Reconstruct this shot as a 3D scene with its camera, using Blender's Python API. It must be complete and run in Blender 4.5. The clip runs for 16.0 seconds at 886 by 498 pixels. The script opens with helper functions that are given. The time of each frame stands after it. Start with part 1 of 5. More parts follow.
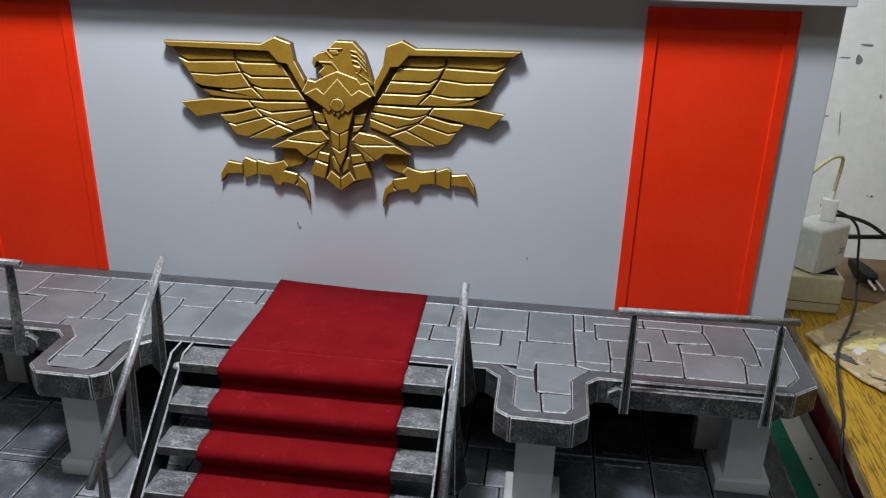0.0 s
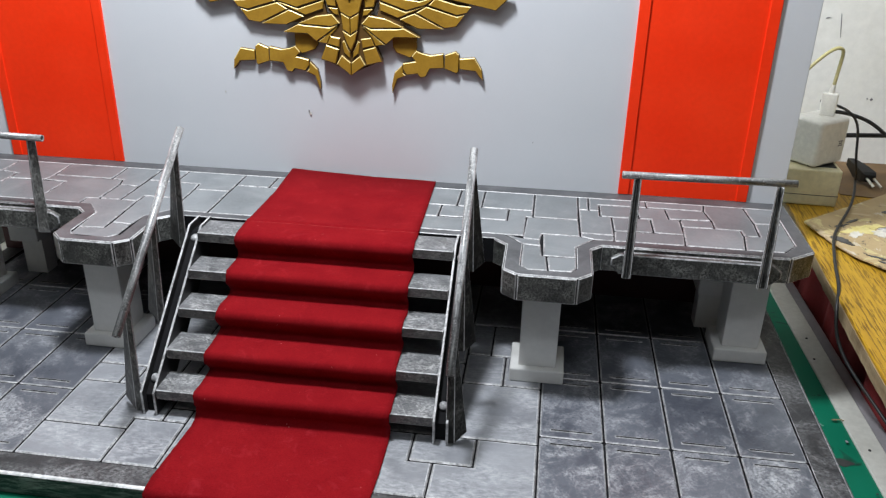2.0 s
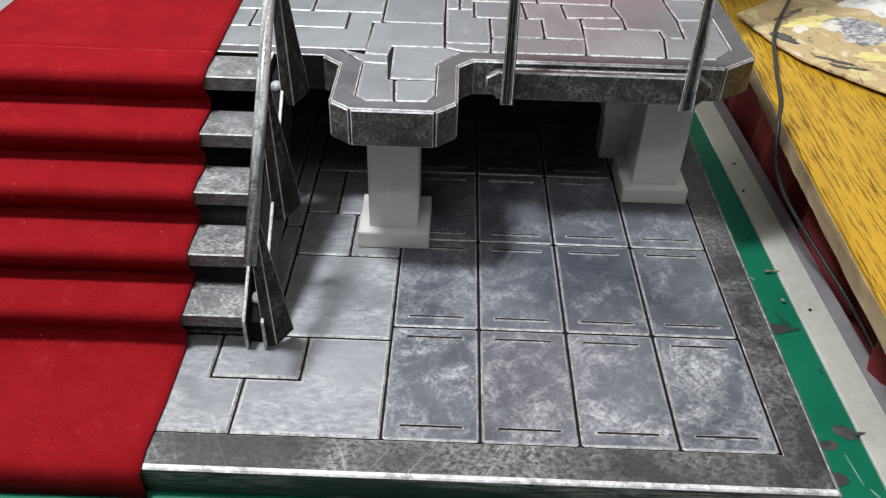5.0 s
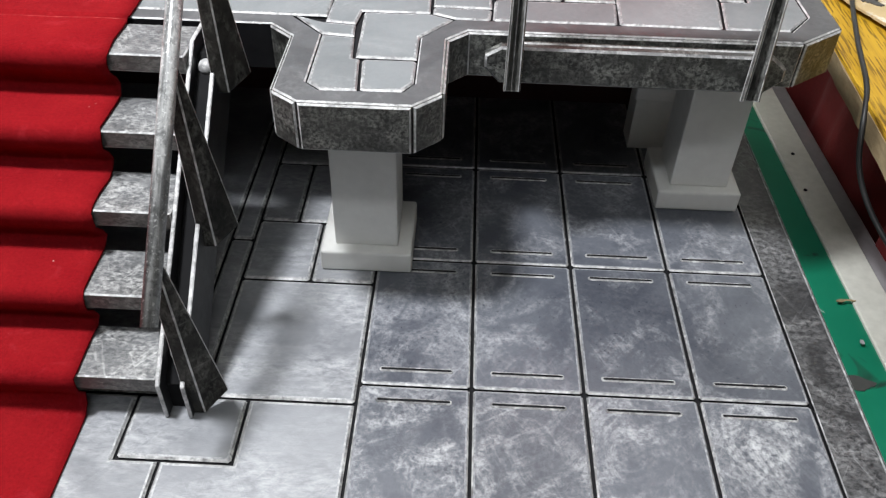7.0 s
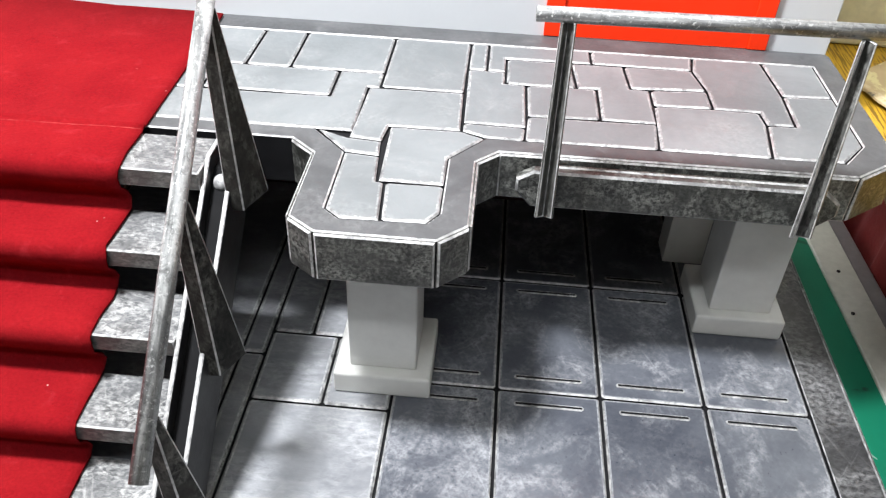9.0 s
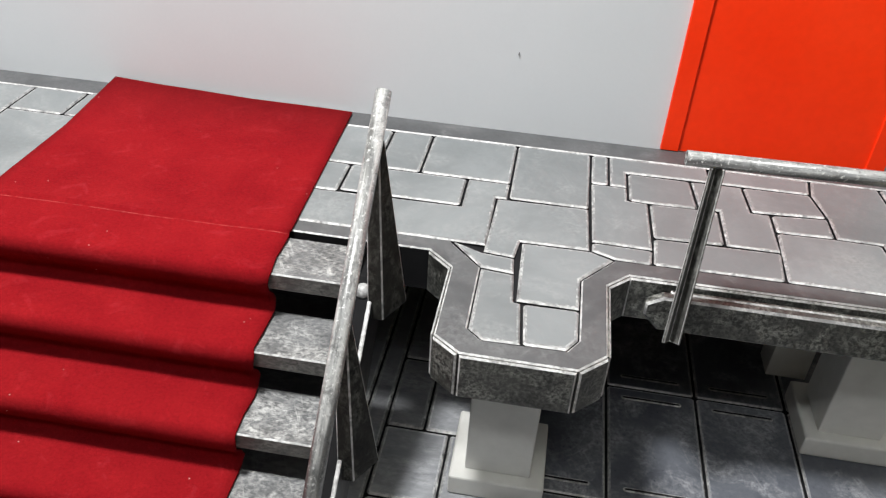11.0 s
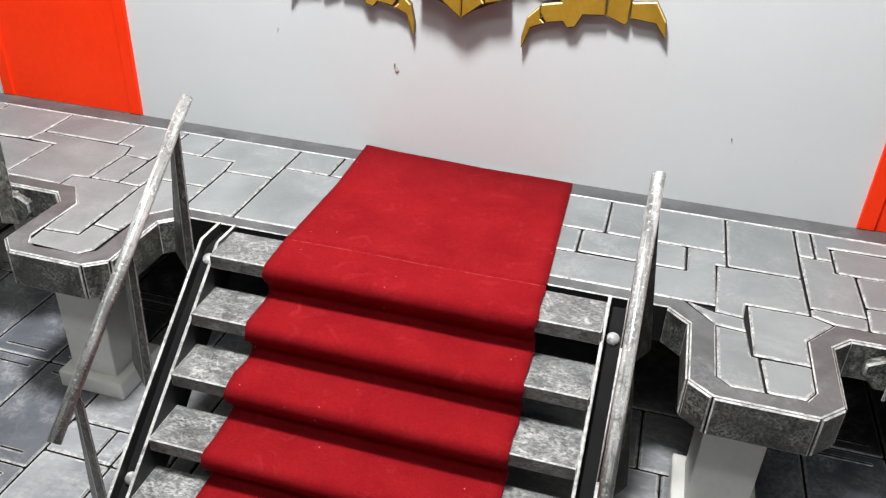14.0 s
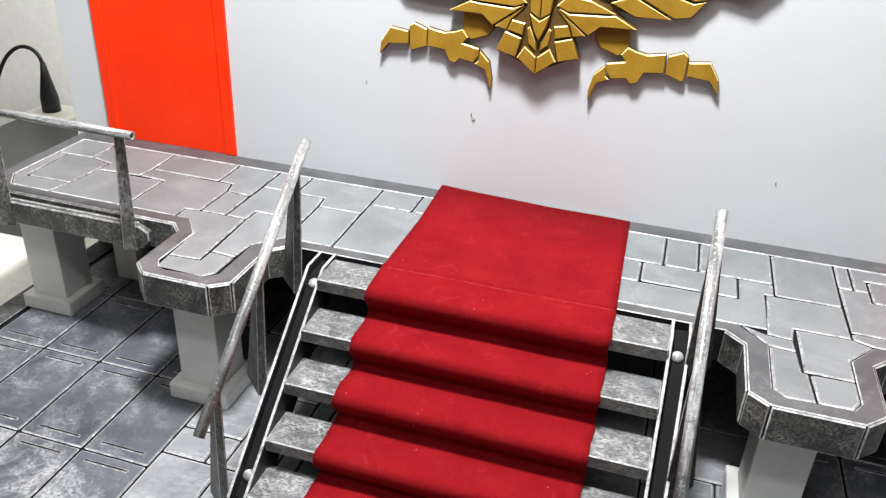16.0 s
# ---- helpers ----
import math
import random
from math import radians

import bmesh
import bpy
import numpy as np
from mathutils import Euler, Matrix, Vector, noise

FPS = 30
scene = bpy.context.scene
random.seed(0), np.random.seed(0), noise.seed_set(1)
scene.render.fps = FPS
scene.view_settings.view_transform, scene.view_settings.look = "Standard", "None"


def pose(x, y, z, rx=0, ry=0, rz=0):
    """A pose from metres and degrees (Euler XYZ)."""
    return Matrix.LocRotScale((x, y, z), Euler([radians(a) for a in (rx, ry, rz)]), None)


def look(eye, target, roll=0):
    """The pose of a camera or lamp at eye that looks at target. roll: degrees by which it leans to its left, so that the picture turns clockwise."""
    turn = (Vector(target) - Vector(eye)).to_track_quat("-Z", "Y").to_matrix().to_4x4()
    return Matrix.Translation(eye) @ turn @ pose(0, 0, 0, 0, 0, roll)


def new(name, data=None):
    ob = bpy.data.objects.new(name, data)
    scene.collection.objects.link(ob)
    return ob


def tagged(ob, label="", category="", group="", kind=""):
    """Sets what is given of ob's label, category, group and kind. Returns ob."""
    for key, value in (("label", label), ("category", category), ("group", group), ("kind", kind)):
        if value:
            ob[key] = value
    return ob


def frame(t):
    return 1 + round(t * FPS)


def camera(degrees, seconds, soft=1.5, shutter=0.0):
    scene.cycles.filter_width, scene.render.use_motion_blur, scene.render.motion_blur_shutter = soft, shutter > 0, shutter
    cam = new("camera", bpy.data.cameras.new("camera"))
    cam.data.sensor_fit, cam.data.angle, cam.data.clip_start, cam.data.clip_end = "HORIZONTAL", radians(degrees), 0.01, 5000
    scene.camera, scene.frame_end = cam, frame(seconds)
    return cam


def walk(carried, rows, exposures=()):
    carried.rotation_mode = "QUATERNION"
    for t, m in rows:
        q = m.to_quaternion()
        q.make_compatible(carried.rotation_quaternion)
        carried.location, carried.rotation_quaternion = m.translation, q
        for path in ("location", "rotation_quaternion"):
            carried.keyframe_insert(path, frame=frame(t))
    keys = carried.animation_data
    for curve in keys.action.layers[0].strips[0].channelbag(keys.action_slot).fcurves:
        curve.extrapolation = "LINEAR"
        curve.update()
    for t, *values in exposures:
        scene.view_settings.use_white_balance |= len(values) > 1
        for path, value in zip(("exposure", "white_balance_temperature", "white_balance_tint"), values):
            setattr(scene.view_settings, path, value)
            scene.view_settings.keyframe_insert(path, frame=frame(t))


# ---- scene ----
LAMP, FILL = 21.2, 3.4
EXPOSURES = [(0.0, -0.03, 6100, 10), (0.5, 0.06, 6130, 10), (1.5, 0.53, 6200, 10), (2.5, 0.64, 6300, 10), (3.0, 0.82, 6350, 10), (3.5, 0.88, 6380, 10), (4.0, 0.76, 6430, 10), (7.0, 0.94, 6500, 10), (7.5, 1.12, 6500, 10), (8.0, 1.46, 6500, 10), (8.5, 1.57, 6500, 10), (11.0, 0.9, 6800, 9), (12.5, 0.81, 6850, 9), (13.0, 0.81, 6850, 9), (14.0, 1.0, 6800, 9), (15.0, 1.14, 6700, 10), (16.0, 1.15, 6650, 10)]
cam = camera(57.6, 16.0, soft=1.3)
PATH = [
    (0, (0.175, -0.688, 0.445), (-0.062, 1.146, -0.316), 1.3),
    (0.5, (0.182, -0.708, 0.434), (-0.064, 1.125, -0.328), 1.2),
    (1, (0.187, -0.723, 0.419), (-0.071, 1.103, -0.355), 1.2),
    (1.5, (0.184, -0.733, 0.402), (-0.079, 1.079, -0.401), 1.2),
    (2, (0.177, -0.739, 0.381), (-0.058, 1.064, -0.453), 1.2),
    (2.5, (0.177, -0.742, 0.366), (-0.002, 1.055, -0.494), 0.8),
    (3, (0.177, -0.745, 0.357), (0.058, 1.036, -0.547), 0.6),
    (3.5, (0.183, -0.712, 0.351), (0.117, 1.022, -0.642), 1.0),
    (4, (0.195, -0.657, 0.339), (0.179, 1.019, -0.753), 1.7),
    (4.2, (0.2, -0.637, 0.335), (0.192, 1.015, -0.792), 1.8),
    (6.3, (0.228, -0.494, 0.288), (0.199, 1.016, -1.023), 1.7),
    (6.5, (0.227, -0.485, 0.285), (0.194, 1.022, -1.03), 1.6),
    (7, (0.227, -0.459, 0.278), (0.195, 1.032, -1.055), 1.8),
    (7.5, (0.228, -0.437, 0.275), (0.189, 1.049, -1.063), 2.0),
    (8, (0.227, -0.423, 0.276), (0.179, 1.09, -1.031), 2.4),
    (8.5, (0.228, -0.42, 0.281), (0.16, 1.121, -0.992), 2.4),
    (8.7, (0.227, -0.42, 0.284), (0.148, 1.133, -0.973), 2.4),
    (10.8, (0.189, -0.414, 0.313), (-0.012, 1.209, -0.839), 3.5),
    (11, (0.183, -0.416, 0.318), (-0.025, 1.206, -0.833), 3.6),
    (11.5, (0.169, -0.418, 0.321), (-0.07, 1.209, -0.817), 3.7),
    (12, (0.154, -0.427, 0.326), (-0.138, 1.197, -0.804), 3.3),
    (12.5, (0.145, -0.438, 0.33), (-0.19, 1.192, -0.779), 3.0),
    (13, (0.133, -0.451, 0.336), (-0.239, 1.182, -0.757), 2.6),
    (13.5, (0.121, -0.471, 0.343), (-0.28, 1.174, -0.722), 2.7),
    (14, (0.113, -0.487, 0.348), (-0.319, 1.166, -0.691), 2.6),
    (14.5, (0.103, -0.502, 0.354), (-0.349, 1.159, -0.664), 2.6),
    (15, (0.095, -0.515, 0.358), (-0.369, 1.154, -0.641), 2.7),
    (15.5, (0.09, -0.532, 0.364), (-0.383, 1.146, -0.615), 2.7),
    (16, (0.087, -0.552, 0.369), (-0.392, 1.141, -0.581), 2.8),
]
walk(cam, [(t, look(eye, target, roll)) for t, eye, target, roll in PATH], EXPOSURES)

# ---- light ----
world = bpy.data.worlds.new("room_air")
scene.world = world
world.use_nodes = True
world.node_tree.nodes["Background"].inputs[0].default_value = (0.8, 0.9, 1.0, 1)
world.node_tree.nodes["Background"].inputs[1].default_value = 0.03


def lamp(name, eye, target, size, watts, colour, shape="DISK", size_y=None):
    data = bpy.data.lights.new(name, "AREA")
    data.shape, data.size, data.energy, data.color = shape, size, watts, colour
    if size_y:
        data.size_y = size_y
    ob = new(name, data)
    ob.matrix_world = look(eye, target)
    return ob


bulb = bpy.data.lights.new("work_lamp", "POINT")
bulb.energy, bulb.shadow_soft_size, bulb.color = LAMP, 0.05, (0.96, 0.98, 1.0)
new("work_lamp", bulb).matrix_world = Matrix.Translation((-0.04, -0.24, 0.80))
# Added fill light to lift front faces; no visible source stands there.
lamp("fill_light", (0.15, -1.15, 1.68), (0.10, -0.05, 0.05), 1.2, FILL, (0.93, 0.97, 1.0), "RECTANGLE", 0.12)


# ---- materials ----
def ramp(nt, source, stops):
    n = nt.nodes.new("ShaderNodeValToRGB")
    while len(n.color_ramp.elements) < len(stops):
        n.color_ramp.elements.new(0.5)
    for e, (p, c) in zip(n.color_ramp.elements, stops):
        e.position = p
        e.color = (*c, 1) if not isinstance(c, (int, float)) else (c, c, c, 1)
    nt.links.new(source, n.inputs[0])
    return n.outputs[0]


def noise_tex(nt, co, scale, detail=6, rough=0.6, distort=0.0, stretch=(1, 1, 1)):
    m = nt.nodes.new("ShaderNodeMapping")
    m.inputs["Scale"].default_value = stretch
    nt.links.new(co, m.inputs[0])
    n = nt.nodes.new("ShaderNodeTexNoise")
    n.inputs["Scale"].default_value, n.inputs["Detail"].default_value = scale, detail
    n.inputs["Roughness"].default_value, n.inputs["Distortion"].default_value = rough, distort
    nt.links.new(m.outputs[0], n.inputs["Vector"])
    return n.outputs[0]


def mix(nt, fac, a, b, mode="MIX"):
    n = nt.nodes.new("ShaderNodeMix")
    n.data_type, n.blend_type = "RGBA", mode
    for sock, v in ((n.inputs[0], fac), (n.inputs[6], a), (n.inputs[7], b)):
        if isinstance(v, (int, float)):
            sock.default_value = v if sock.type == "VALUE" else (v, v, v, 1)
        elif isinstance(v, tuple):
            sock.default_value = (*v, 1)
        else:
            nt.links.new(v, sock)
    return n.outputs[2]


def start(name):
    m = bpy.data.materials.new(name)
    m.use_nodes = True
    nt = m.node_tree
    b = nt.nodes["Principled BSDF"]
    co = nt.nodes.new("ShaderNodeTexCoord").outputs["Object"]
    return m, nt, b, co


def bump(nt, b, height, strength, distance=0.0006):
    n = nt.nodes.new("ShaderNodeBump")
    n.inputs["Strength"].default_value, n.inputs["Distance"].default_value = strength, distance
    nt.links.new(height, n.inputs["Height"])
    nt.links.new(n.outputs[0], b.inputs["Normal"])


def piece_tint(nt, colour, spread):
    """Each piece a little lighter or darker than the next."""
    info = nt.nodes.new("ShaderNodeObjectInfo").outputs["Random"]
    return mix(nt, 1.0, colour, ramp(nt, info, [(0, 1 - spread), (1, 1.0)]), "MULTIPLY")


def paint(name, low, high, scale=25, rough=0.5, metal=0.0, bumps=0.15, fine=180, stretch=(1, 1, 1), spread=0.0, spec=0.5, grained=0.5):
    """Painted surface that drifts between two colours, with a fine grain."""
    m, nt, b, co = start(name)
    c = ramp(nt, noise_tex(nt, co, scale, stretch=stretch), [(0.3, low), (0.7, high)])
    grain = noise_tex(nt, co, fine, 4, stretch=stretch)
    c = mix(nt, grained, c, mix(nt, 1.0, c, ramp(nt, grain, [(0.25, 0.75), (0.75, 1.15)]), "MULTIPLY"))
    if spread:
        c = piece_tint(nt, c, spread)
    nt.links.new(c, b.inputs["Base Color"])
    nt.links.new(ramp(nt, noise_tex(nt, co, scale * 2), [(0.3, rough * 0.85), (0.7, min(1.0, rough * 1.15))]), b.inputs["Roughness"])
    b.inputs["Metallic"].default_value, b.inputs["Specular IOR Level"].default_value = metal, spec
    bump(nt, b, grain, bumps)
    return m


def drybrush(name, dark, mid, light, cover=0.5, scale=40, stretch=(1, 1, 1), rough=0.45, spread=0.15, bumps=0.5, metal=0.0, speck=450, strength=0.9, swirl=0.0, least=0.08, soft=0.09, scratch=0.45, wisp=0.0, spec=0.5):
    """Dark coat, dragged over with a nearly dry brush of silver grey: clouds, fine specks and scratchy streaks."""
    m, nt, b, co = start(name)
    cloud = noise_tex(nt, co, scale, 6, 0.6, 0.8 + swirl, stretch)
    fine = noise_tex(nt, co, speck, 4, 0.7, 0.3, stretch)
    c = ramp(nt, noise_tex(nt, co, scale * 0.6, 5, 0.6, 0.5), [(0.35, dark), (0.65, mid)])
    where = ramp(nt, cloud, [(cover - 0.10, least), (cover + 0.14, 1.0)])
    specks = ramp(nt, fine, [(0.53 - soft, 0.0), (0.53 + soft, 1.0)])
    hit = mix(nt, 1.0, mix(nt, 1.0, where, specks, "MULTIPLY"), strength, "MULTIPLY")
    c = mix(nt, hit, c, light)
    for turn, wide in ((35, 150), (-25, 110)):
        n = nt.nodes.new("ShaderNodeMapping")
        n.inputs["Rotation"].default_value = (0, 0, radians(turn))
        nt.links.new(co, n.inputs[0])
        s1 = ramp(nt, noise_tex(nt, n.outputs[0], wide * 2.2, 3, 0.6, 1.0 + swirl, (1, 0.07, 1)), [(0.62, 0.0), (0.70, scratch)])
        c = mix(nt, mix(nt, 1.0, s1, where, "MULTIPLY"), c, light)
    for k, wide in ((0, 16), (1, 27)):
        if wisp:
            vein = ramp(nt, noise_tex(nt, co, wide, 5, 0.62, 1.6, (1, 1, 1 + k)), [(0.455, 0.0), (0.495, wisp), (0.505, wisp), (0.55, 0.0)])
            c = mix(nt, mix(nt, 1.0, mix(nt, 1.0, vein, where, "MULTIPLY"), ramp(nt, fine, [(0.35, 0.25), (0.6, 1.0)]), "MULTIPLY"), c, light)
    c = piece_tint(nt, c, spread)
    nt.links.new(c, b.inputs["Base Color"])
    nt.links.new(ramp(nt, fine, [(0.3, rough * 0.8), (0.7, rough * 1.3)]), b.inputs["Roughness"])
    b.inputs["Metallic"].default_value, b.inputs["Specular IOR Level"].default_value = metal, spec
    bump(nt, b, fine, bumps, 0.0004)
    return m



def brushed_silver(name, stretch):
    """Silver paint rubbed along a tube: bright, with darker lengthwise streaks and a few worn flecks."""
    m, nt, b, co = start(name)
    c = ramp(nt, noise_tex(nt, co, 420, 4, 0.6, 0.2, stretch), [(0.32, (0.10, 0.102, 0.104)), (0.48, (0.22, 0.224, 0.226)), (0.68, (0.54, 0.545, 0.545))])
    blot = ramp(nt, noise_tex(nt, co, 240, 4, 0.7, 0.6), [(0.52, 0.0), (0.66, 0.6)])
    c = mix(nt, blot, c, (0.07, 0.071, 0.072))
    fleck = noise_tex(nt, co, 700, 3, 0.7)
    c = mix(nt, ramp(nt, fleck, [(0.58, 0.0), (0.68, 0.75)]), c, (0.78, 0.78, 0.78))
    nt.links.new(c, b.inputs["Base Color"])
    b.inputs["Metallic"].default_value = 0.12
    nt.links.new(ramp(nt, fleck, [(0.3, 0.24), (0.7, 0.40)]), b.inputs["Roughness"])
    bump(nt, b, fleck, 0.3, 0.0003)
    return m


M = {}
M["floor_dark"] = drybrush("slate_floor_paint", (0.050, 0.056, 0.074), (0.116, 0.125, 0.148), (0.56, 0.57, 0.60), 0.55, 24, rough=0.33, bumps=0.25, speck=420, strength=0.42, swirl=0.3, soft=0.20, least=0.08, scratch=0.26, wisp=0.35)
M["rim_dark"] = drybrush("slate_floor_rim_paint", (0.10, 0.105, 0.122), (0.19, 0.198, 0.22), (0.62, 0.63, 0.65), 0.46, 60, rough=0.38, bumps=0.3, speck=460, strength=0.7, least=0.35, soft=0.18, scratch=0.2)
M["rim_light"] = drybrush("pale_floor_rim_paint", (0.22, 0.226, 0.24), (0.34, 0.346, 0.36), (0.76, 0.77, 0.78), 0.46, 60, rough=0.42, bumps=0.3, speck=420, strength=0.7, least=0.3, soft=0.14, scratch=0.1)
M["rim_deck"] = drybrush("flagstone_rim_paint", (0.15, 0.156, 0.162), (0.22, 0.226, 0.232), (0.66, 0.67, 0.67), 0.49, 120, rough=0.5, bumps=0.3, speck=520, strength=0.75, least=0.12, soft=0.12, scratch=0.2)
M["floor_scuffed"] = drybrush("scuffed_slate_floor_paint", (0.050, 0.056, 0.074), (0.110, 0.118, 0.141), (0.60, 0.61, 0.63), 0.53, 22, rough=0.35, bumps=0.25, speck=420, strength=0.52, swirl=0.4, soft=0.18, least=0.10, scratch=0.34, wisp=0.6)
M["floor_light"] = drybrush("pale_slate_floor_paint", (0.150, 0.157, 0.176), (0.275, 0.284, 0.305), (0.64, 0.65, 0.67), 0.49, 24, (0.45, 1, 1), rough=0.42, spread=0.1, speck=330, strength=0.62, swirl=0.4, soft=0.17, scratch=0.18)
M["deck"] = drybrush("grey_flagstone_paint", (0.154, 0.167, 0.175), (0.216, 0.232, 0.242), (0.46, 0.47, 0.47), 0.56, 20, rough=0.50, spread=0.16, bumps=0.28, speck=420, strength=0.42, swirl=0.5, soft=0.16, scratch=0.14)
M["border"] = drybrush("dark_border_paint", (0.009, 0.009, 0.010), (0.034, 0.034, 0.037), (0.50, 0.50, 0.51), 0.53, 24, (0.6, 0.8, 1), rough=0.38, bumps=0.3, speck=520, strength=0.6, swirl=0.5, least=0.10, soft=0.16, scratch=0.45)
M["deck_border"] = drybrush("smooth_grey_border_paint", (0.052, 0.054, 0.058), (0.085, 0.087, 0.092), (0.36, 0.36, 0.37), 0.54, 40, rough=0.5, bumps=0.2, speck=420, strength=0.35, least=0.10, soft=0.2, scratch=0.10)
M["base_face"] = drybrush("black_face_paint", (0.008, 0.008, 0.008), (0.022, 0.022, 0.023), (0.52, 0.51, 0.48), 0.54, 55, (0.09, 1, 0.8), rough=0.5, bumps=0.35, speck=520, strength=0.85, least=0.05, soft=0.10)
M["edge_bright"] = drybrush("white_worn_edge_paint", (0.30, 0.30, 0.30), (0.72, 0.72, 0.72), (0.90, 0.90, 0.89), 0.42, 120, rough=0.45, spread=0.05, speck=260)
M["iron"] = drybrush("drybrushed_black_metal_paint", (0.011, 0.011, 0.011), (0.046, 0.047, 0.044), (0.46, 0.47, 0.44), 0.51, 80, rough=0.42, speck=620, strength=0.72, least=0.18, soft=0.12, scratch=0.25)
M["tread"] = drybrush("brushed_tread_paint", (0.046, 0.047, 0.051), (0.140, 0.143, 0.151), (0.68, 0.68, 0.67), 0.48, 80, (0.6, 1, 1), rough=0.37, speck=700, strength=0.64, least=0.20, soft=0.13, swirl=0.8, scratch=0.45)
M["tread_front"] = drybrush("darker_tread_front", (0.026, 0.026, 0.026), (0.105, 0.105, 0.103), (0.52, 0.52, 0.50), 0.50, 80, (0.6, 1, 1), rough=0.42, speck=620, strength=0.6, least=0.22, soft=0.15, scratch=0.2)
M["edge"] = drybrush("silver_edge_paint", (0.17, 0.17, 0.173), (0.54, 0.54, 0.55), (0.90, 0.90, 0.90), 0.44, 210, rough=0.4, spread=0.2, speck=420, strength=0.85, least=0.2, soft=0.14)
M["silver"] = brushed_silver("silver_tube_paint", (1, 0.07, 0.07))
M["silver_bar"] = brushed_silver("silver_bar_paint", (0.07, 1, 1))
M["black"] = paint("matt_black_paint", (0.006, 0.006, 0.007), (0.012, 0.012, 0.013), 40, 0.85, spec=0.15)
# Black side plates, painted darker still for the shadow on the outer ones.
M["side_shaded"] = paint("shaded_black_side_paint", (0.010, 0.010, 0.011), (0.034, 0.034, 0.036), 55, 0.5, bumps=0.2, fine=420)
M["edge_soft"] = drybrush("worn_side_edge_paint", (0.12, 0.12, 0.125), (0.34, 0.34, 0.345), (0.80, 0.80, 0.80), 0.50, 140, rough=0.4, spread=0.2, speck=260, strength=0.8)
M["groove"] = paint("groove_black_wash", (0.004, 0.004, 0.005), (0.012, 0.012, 0.014), 60, 0.7, spec=0.2)
M["wall"] = paint("pale_grey_wall_paint", (0.55, 0.57, 0.60), (0.59, 0.605, 0.63), 6, 0.7, bumps=0.01, fine=500, grained=0.05, spec=0.2)
M["red"] = paint("orange_red_banner_paint", (0.88, 0.030, 0.003), (0.96, 0.044, 0.006), 9, 0.5, bumps=0.05, fine=220, spec=0.22, grained=0.2)
M["maroon"] = paint("dark_maroon_paint", (0.030, 0.004, 0.006), (0.045, 0.006, 0.008), 12, 0.6)
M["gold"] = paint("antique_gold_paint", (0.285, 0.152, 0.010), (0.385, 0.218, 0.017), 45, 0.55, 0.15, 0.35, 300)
# Pale gold stands for light on top edges; brown wash also carries underside shade.
M["gold_highlight"] = paint("gold_top_edge_highlight", (0.66, 0.49, 0.17), (0.82, 0.66, 0.30), 120, 0.4, 0.2, 0.3, 300)
M["gold_dark"] = paint("brown_wash_and_edge_shade", (0.075, 0.038, 0.008), (0.120, 0.064, 0.014), 60, 0.5)
M["pillar"] = paint("light_grey_pillar_paint", (0.70, 0.70, 0.68), (0.78, 0.78, 0.76), 30, 0.55, bumps=0.08, grained=0.2)
# Darker copy of the post paint; holds the shade on the right handrail's posts.
M["post_shaded"] = drybrush("shaded_post_paint", (0.008, 0.008, 0.007), (0.032, 0.031, 0.028), (0.42, 0.41, 0.38), 0.53, 90, (1, 1, 0.5), rough=0.55, speck=520, strength=0.36, least=0.12, soft=0.13, scratch=0.2, spec=0.15)
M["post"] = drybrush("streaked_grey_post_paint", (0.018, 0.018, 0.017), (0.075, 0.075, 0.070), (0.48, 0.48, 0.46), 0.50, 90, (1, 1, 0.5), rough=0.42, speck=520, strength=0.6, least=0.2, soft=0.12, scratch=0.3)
M["white"] = paint("white_laminate", (0.46, 0.455, 0.41), (0.55, 0.545, 0.50), 14, 0.4, bumps=0.1)
M["greyband"] = paint("grey_plastic_edging", (0.20, 0.19, 0.20), (0.27, 0.26, 0.27), 20, 0.4)
# Unseen ceiling and walls: tones set for how much light they bounce.
M["ceiling_white"] = paint("ceiling_paint", (0.62, 0.61, 0.58), (0.68, 0.675, 0.65), 3, 0.8)
M["shade"] = paint("unseen_low_bounce_plaster", (0.22, 0.215, 0.20), (0.28, 0.275, 0.26), 3, 0.8)
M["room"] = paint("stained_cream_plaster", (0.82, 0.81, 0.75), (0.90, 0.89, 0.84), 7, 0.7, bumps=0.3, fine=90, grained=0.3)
M["plastic"] = paint("off_white_plastic", (0.80, 0.78, 0.71), (0.86, 0.84, 0.78), 20, 0.35, bumps=0.03)
# Darker copy of the white laminate, for the front border only.
M["front_white"] = paint("darker_front_laminate", (0.34, 0.335, 0.315), (0.42, 0.415, 0.39), 30, 0.45, bumps=0.1, stretch=(1, 0.3, 1))
M["yellowed"] = paint("yellowed_plastic", (0.68, 0.62, 0.38), (0.77, 0.71, 0.47), 25, 0.45, bumps=0.1)
M["paint_yellow"] = paint("dried_yellow_paint", (0.62, 0.50, 0.13), (0.80, 0.72, 0.34), 90, 0.45, bumps=0.6, fine=260)
M["paint_dark"] = paint("dried_black_paint", (0.035, 0.035, 0.035), (0.11, 0.105, 0.10), 120, 0.5, bumps=0.5, fine=260)
M["paint_cream"] = paint("dried_cream_paint", (0.60, 0.55, 0.44), (0.76, 0.73, 0.66), 70, 0.45, bumps=0.6, fine=220)
M["scratch"] = paint("pale_scratch", (0.10, 0.24, 0.18), (0.22, 0.36, 0.29), 200, 0.7)
M["plywood"] = paint("splintered_plywood", (0.16, 0.11, 0.055), (0.36, 0.28, 0.16), 90, 0.8, bumps=0.8, fine=300, stretch=(1, 0.3, 1))
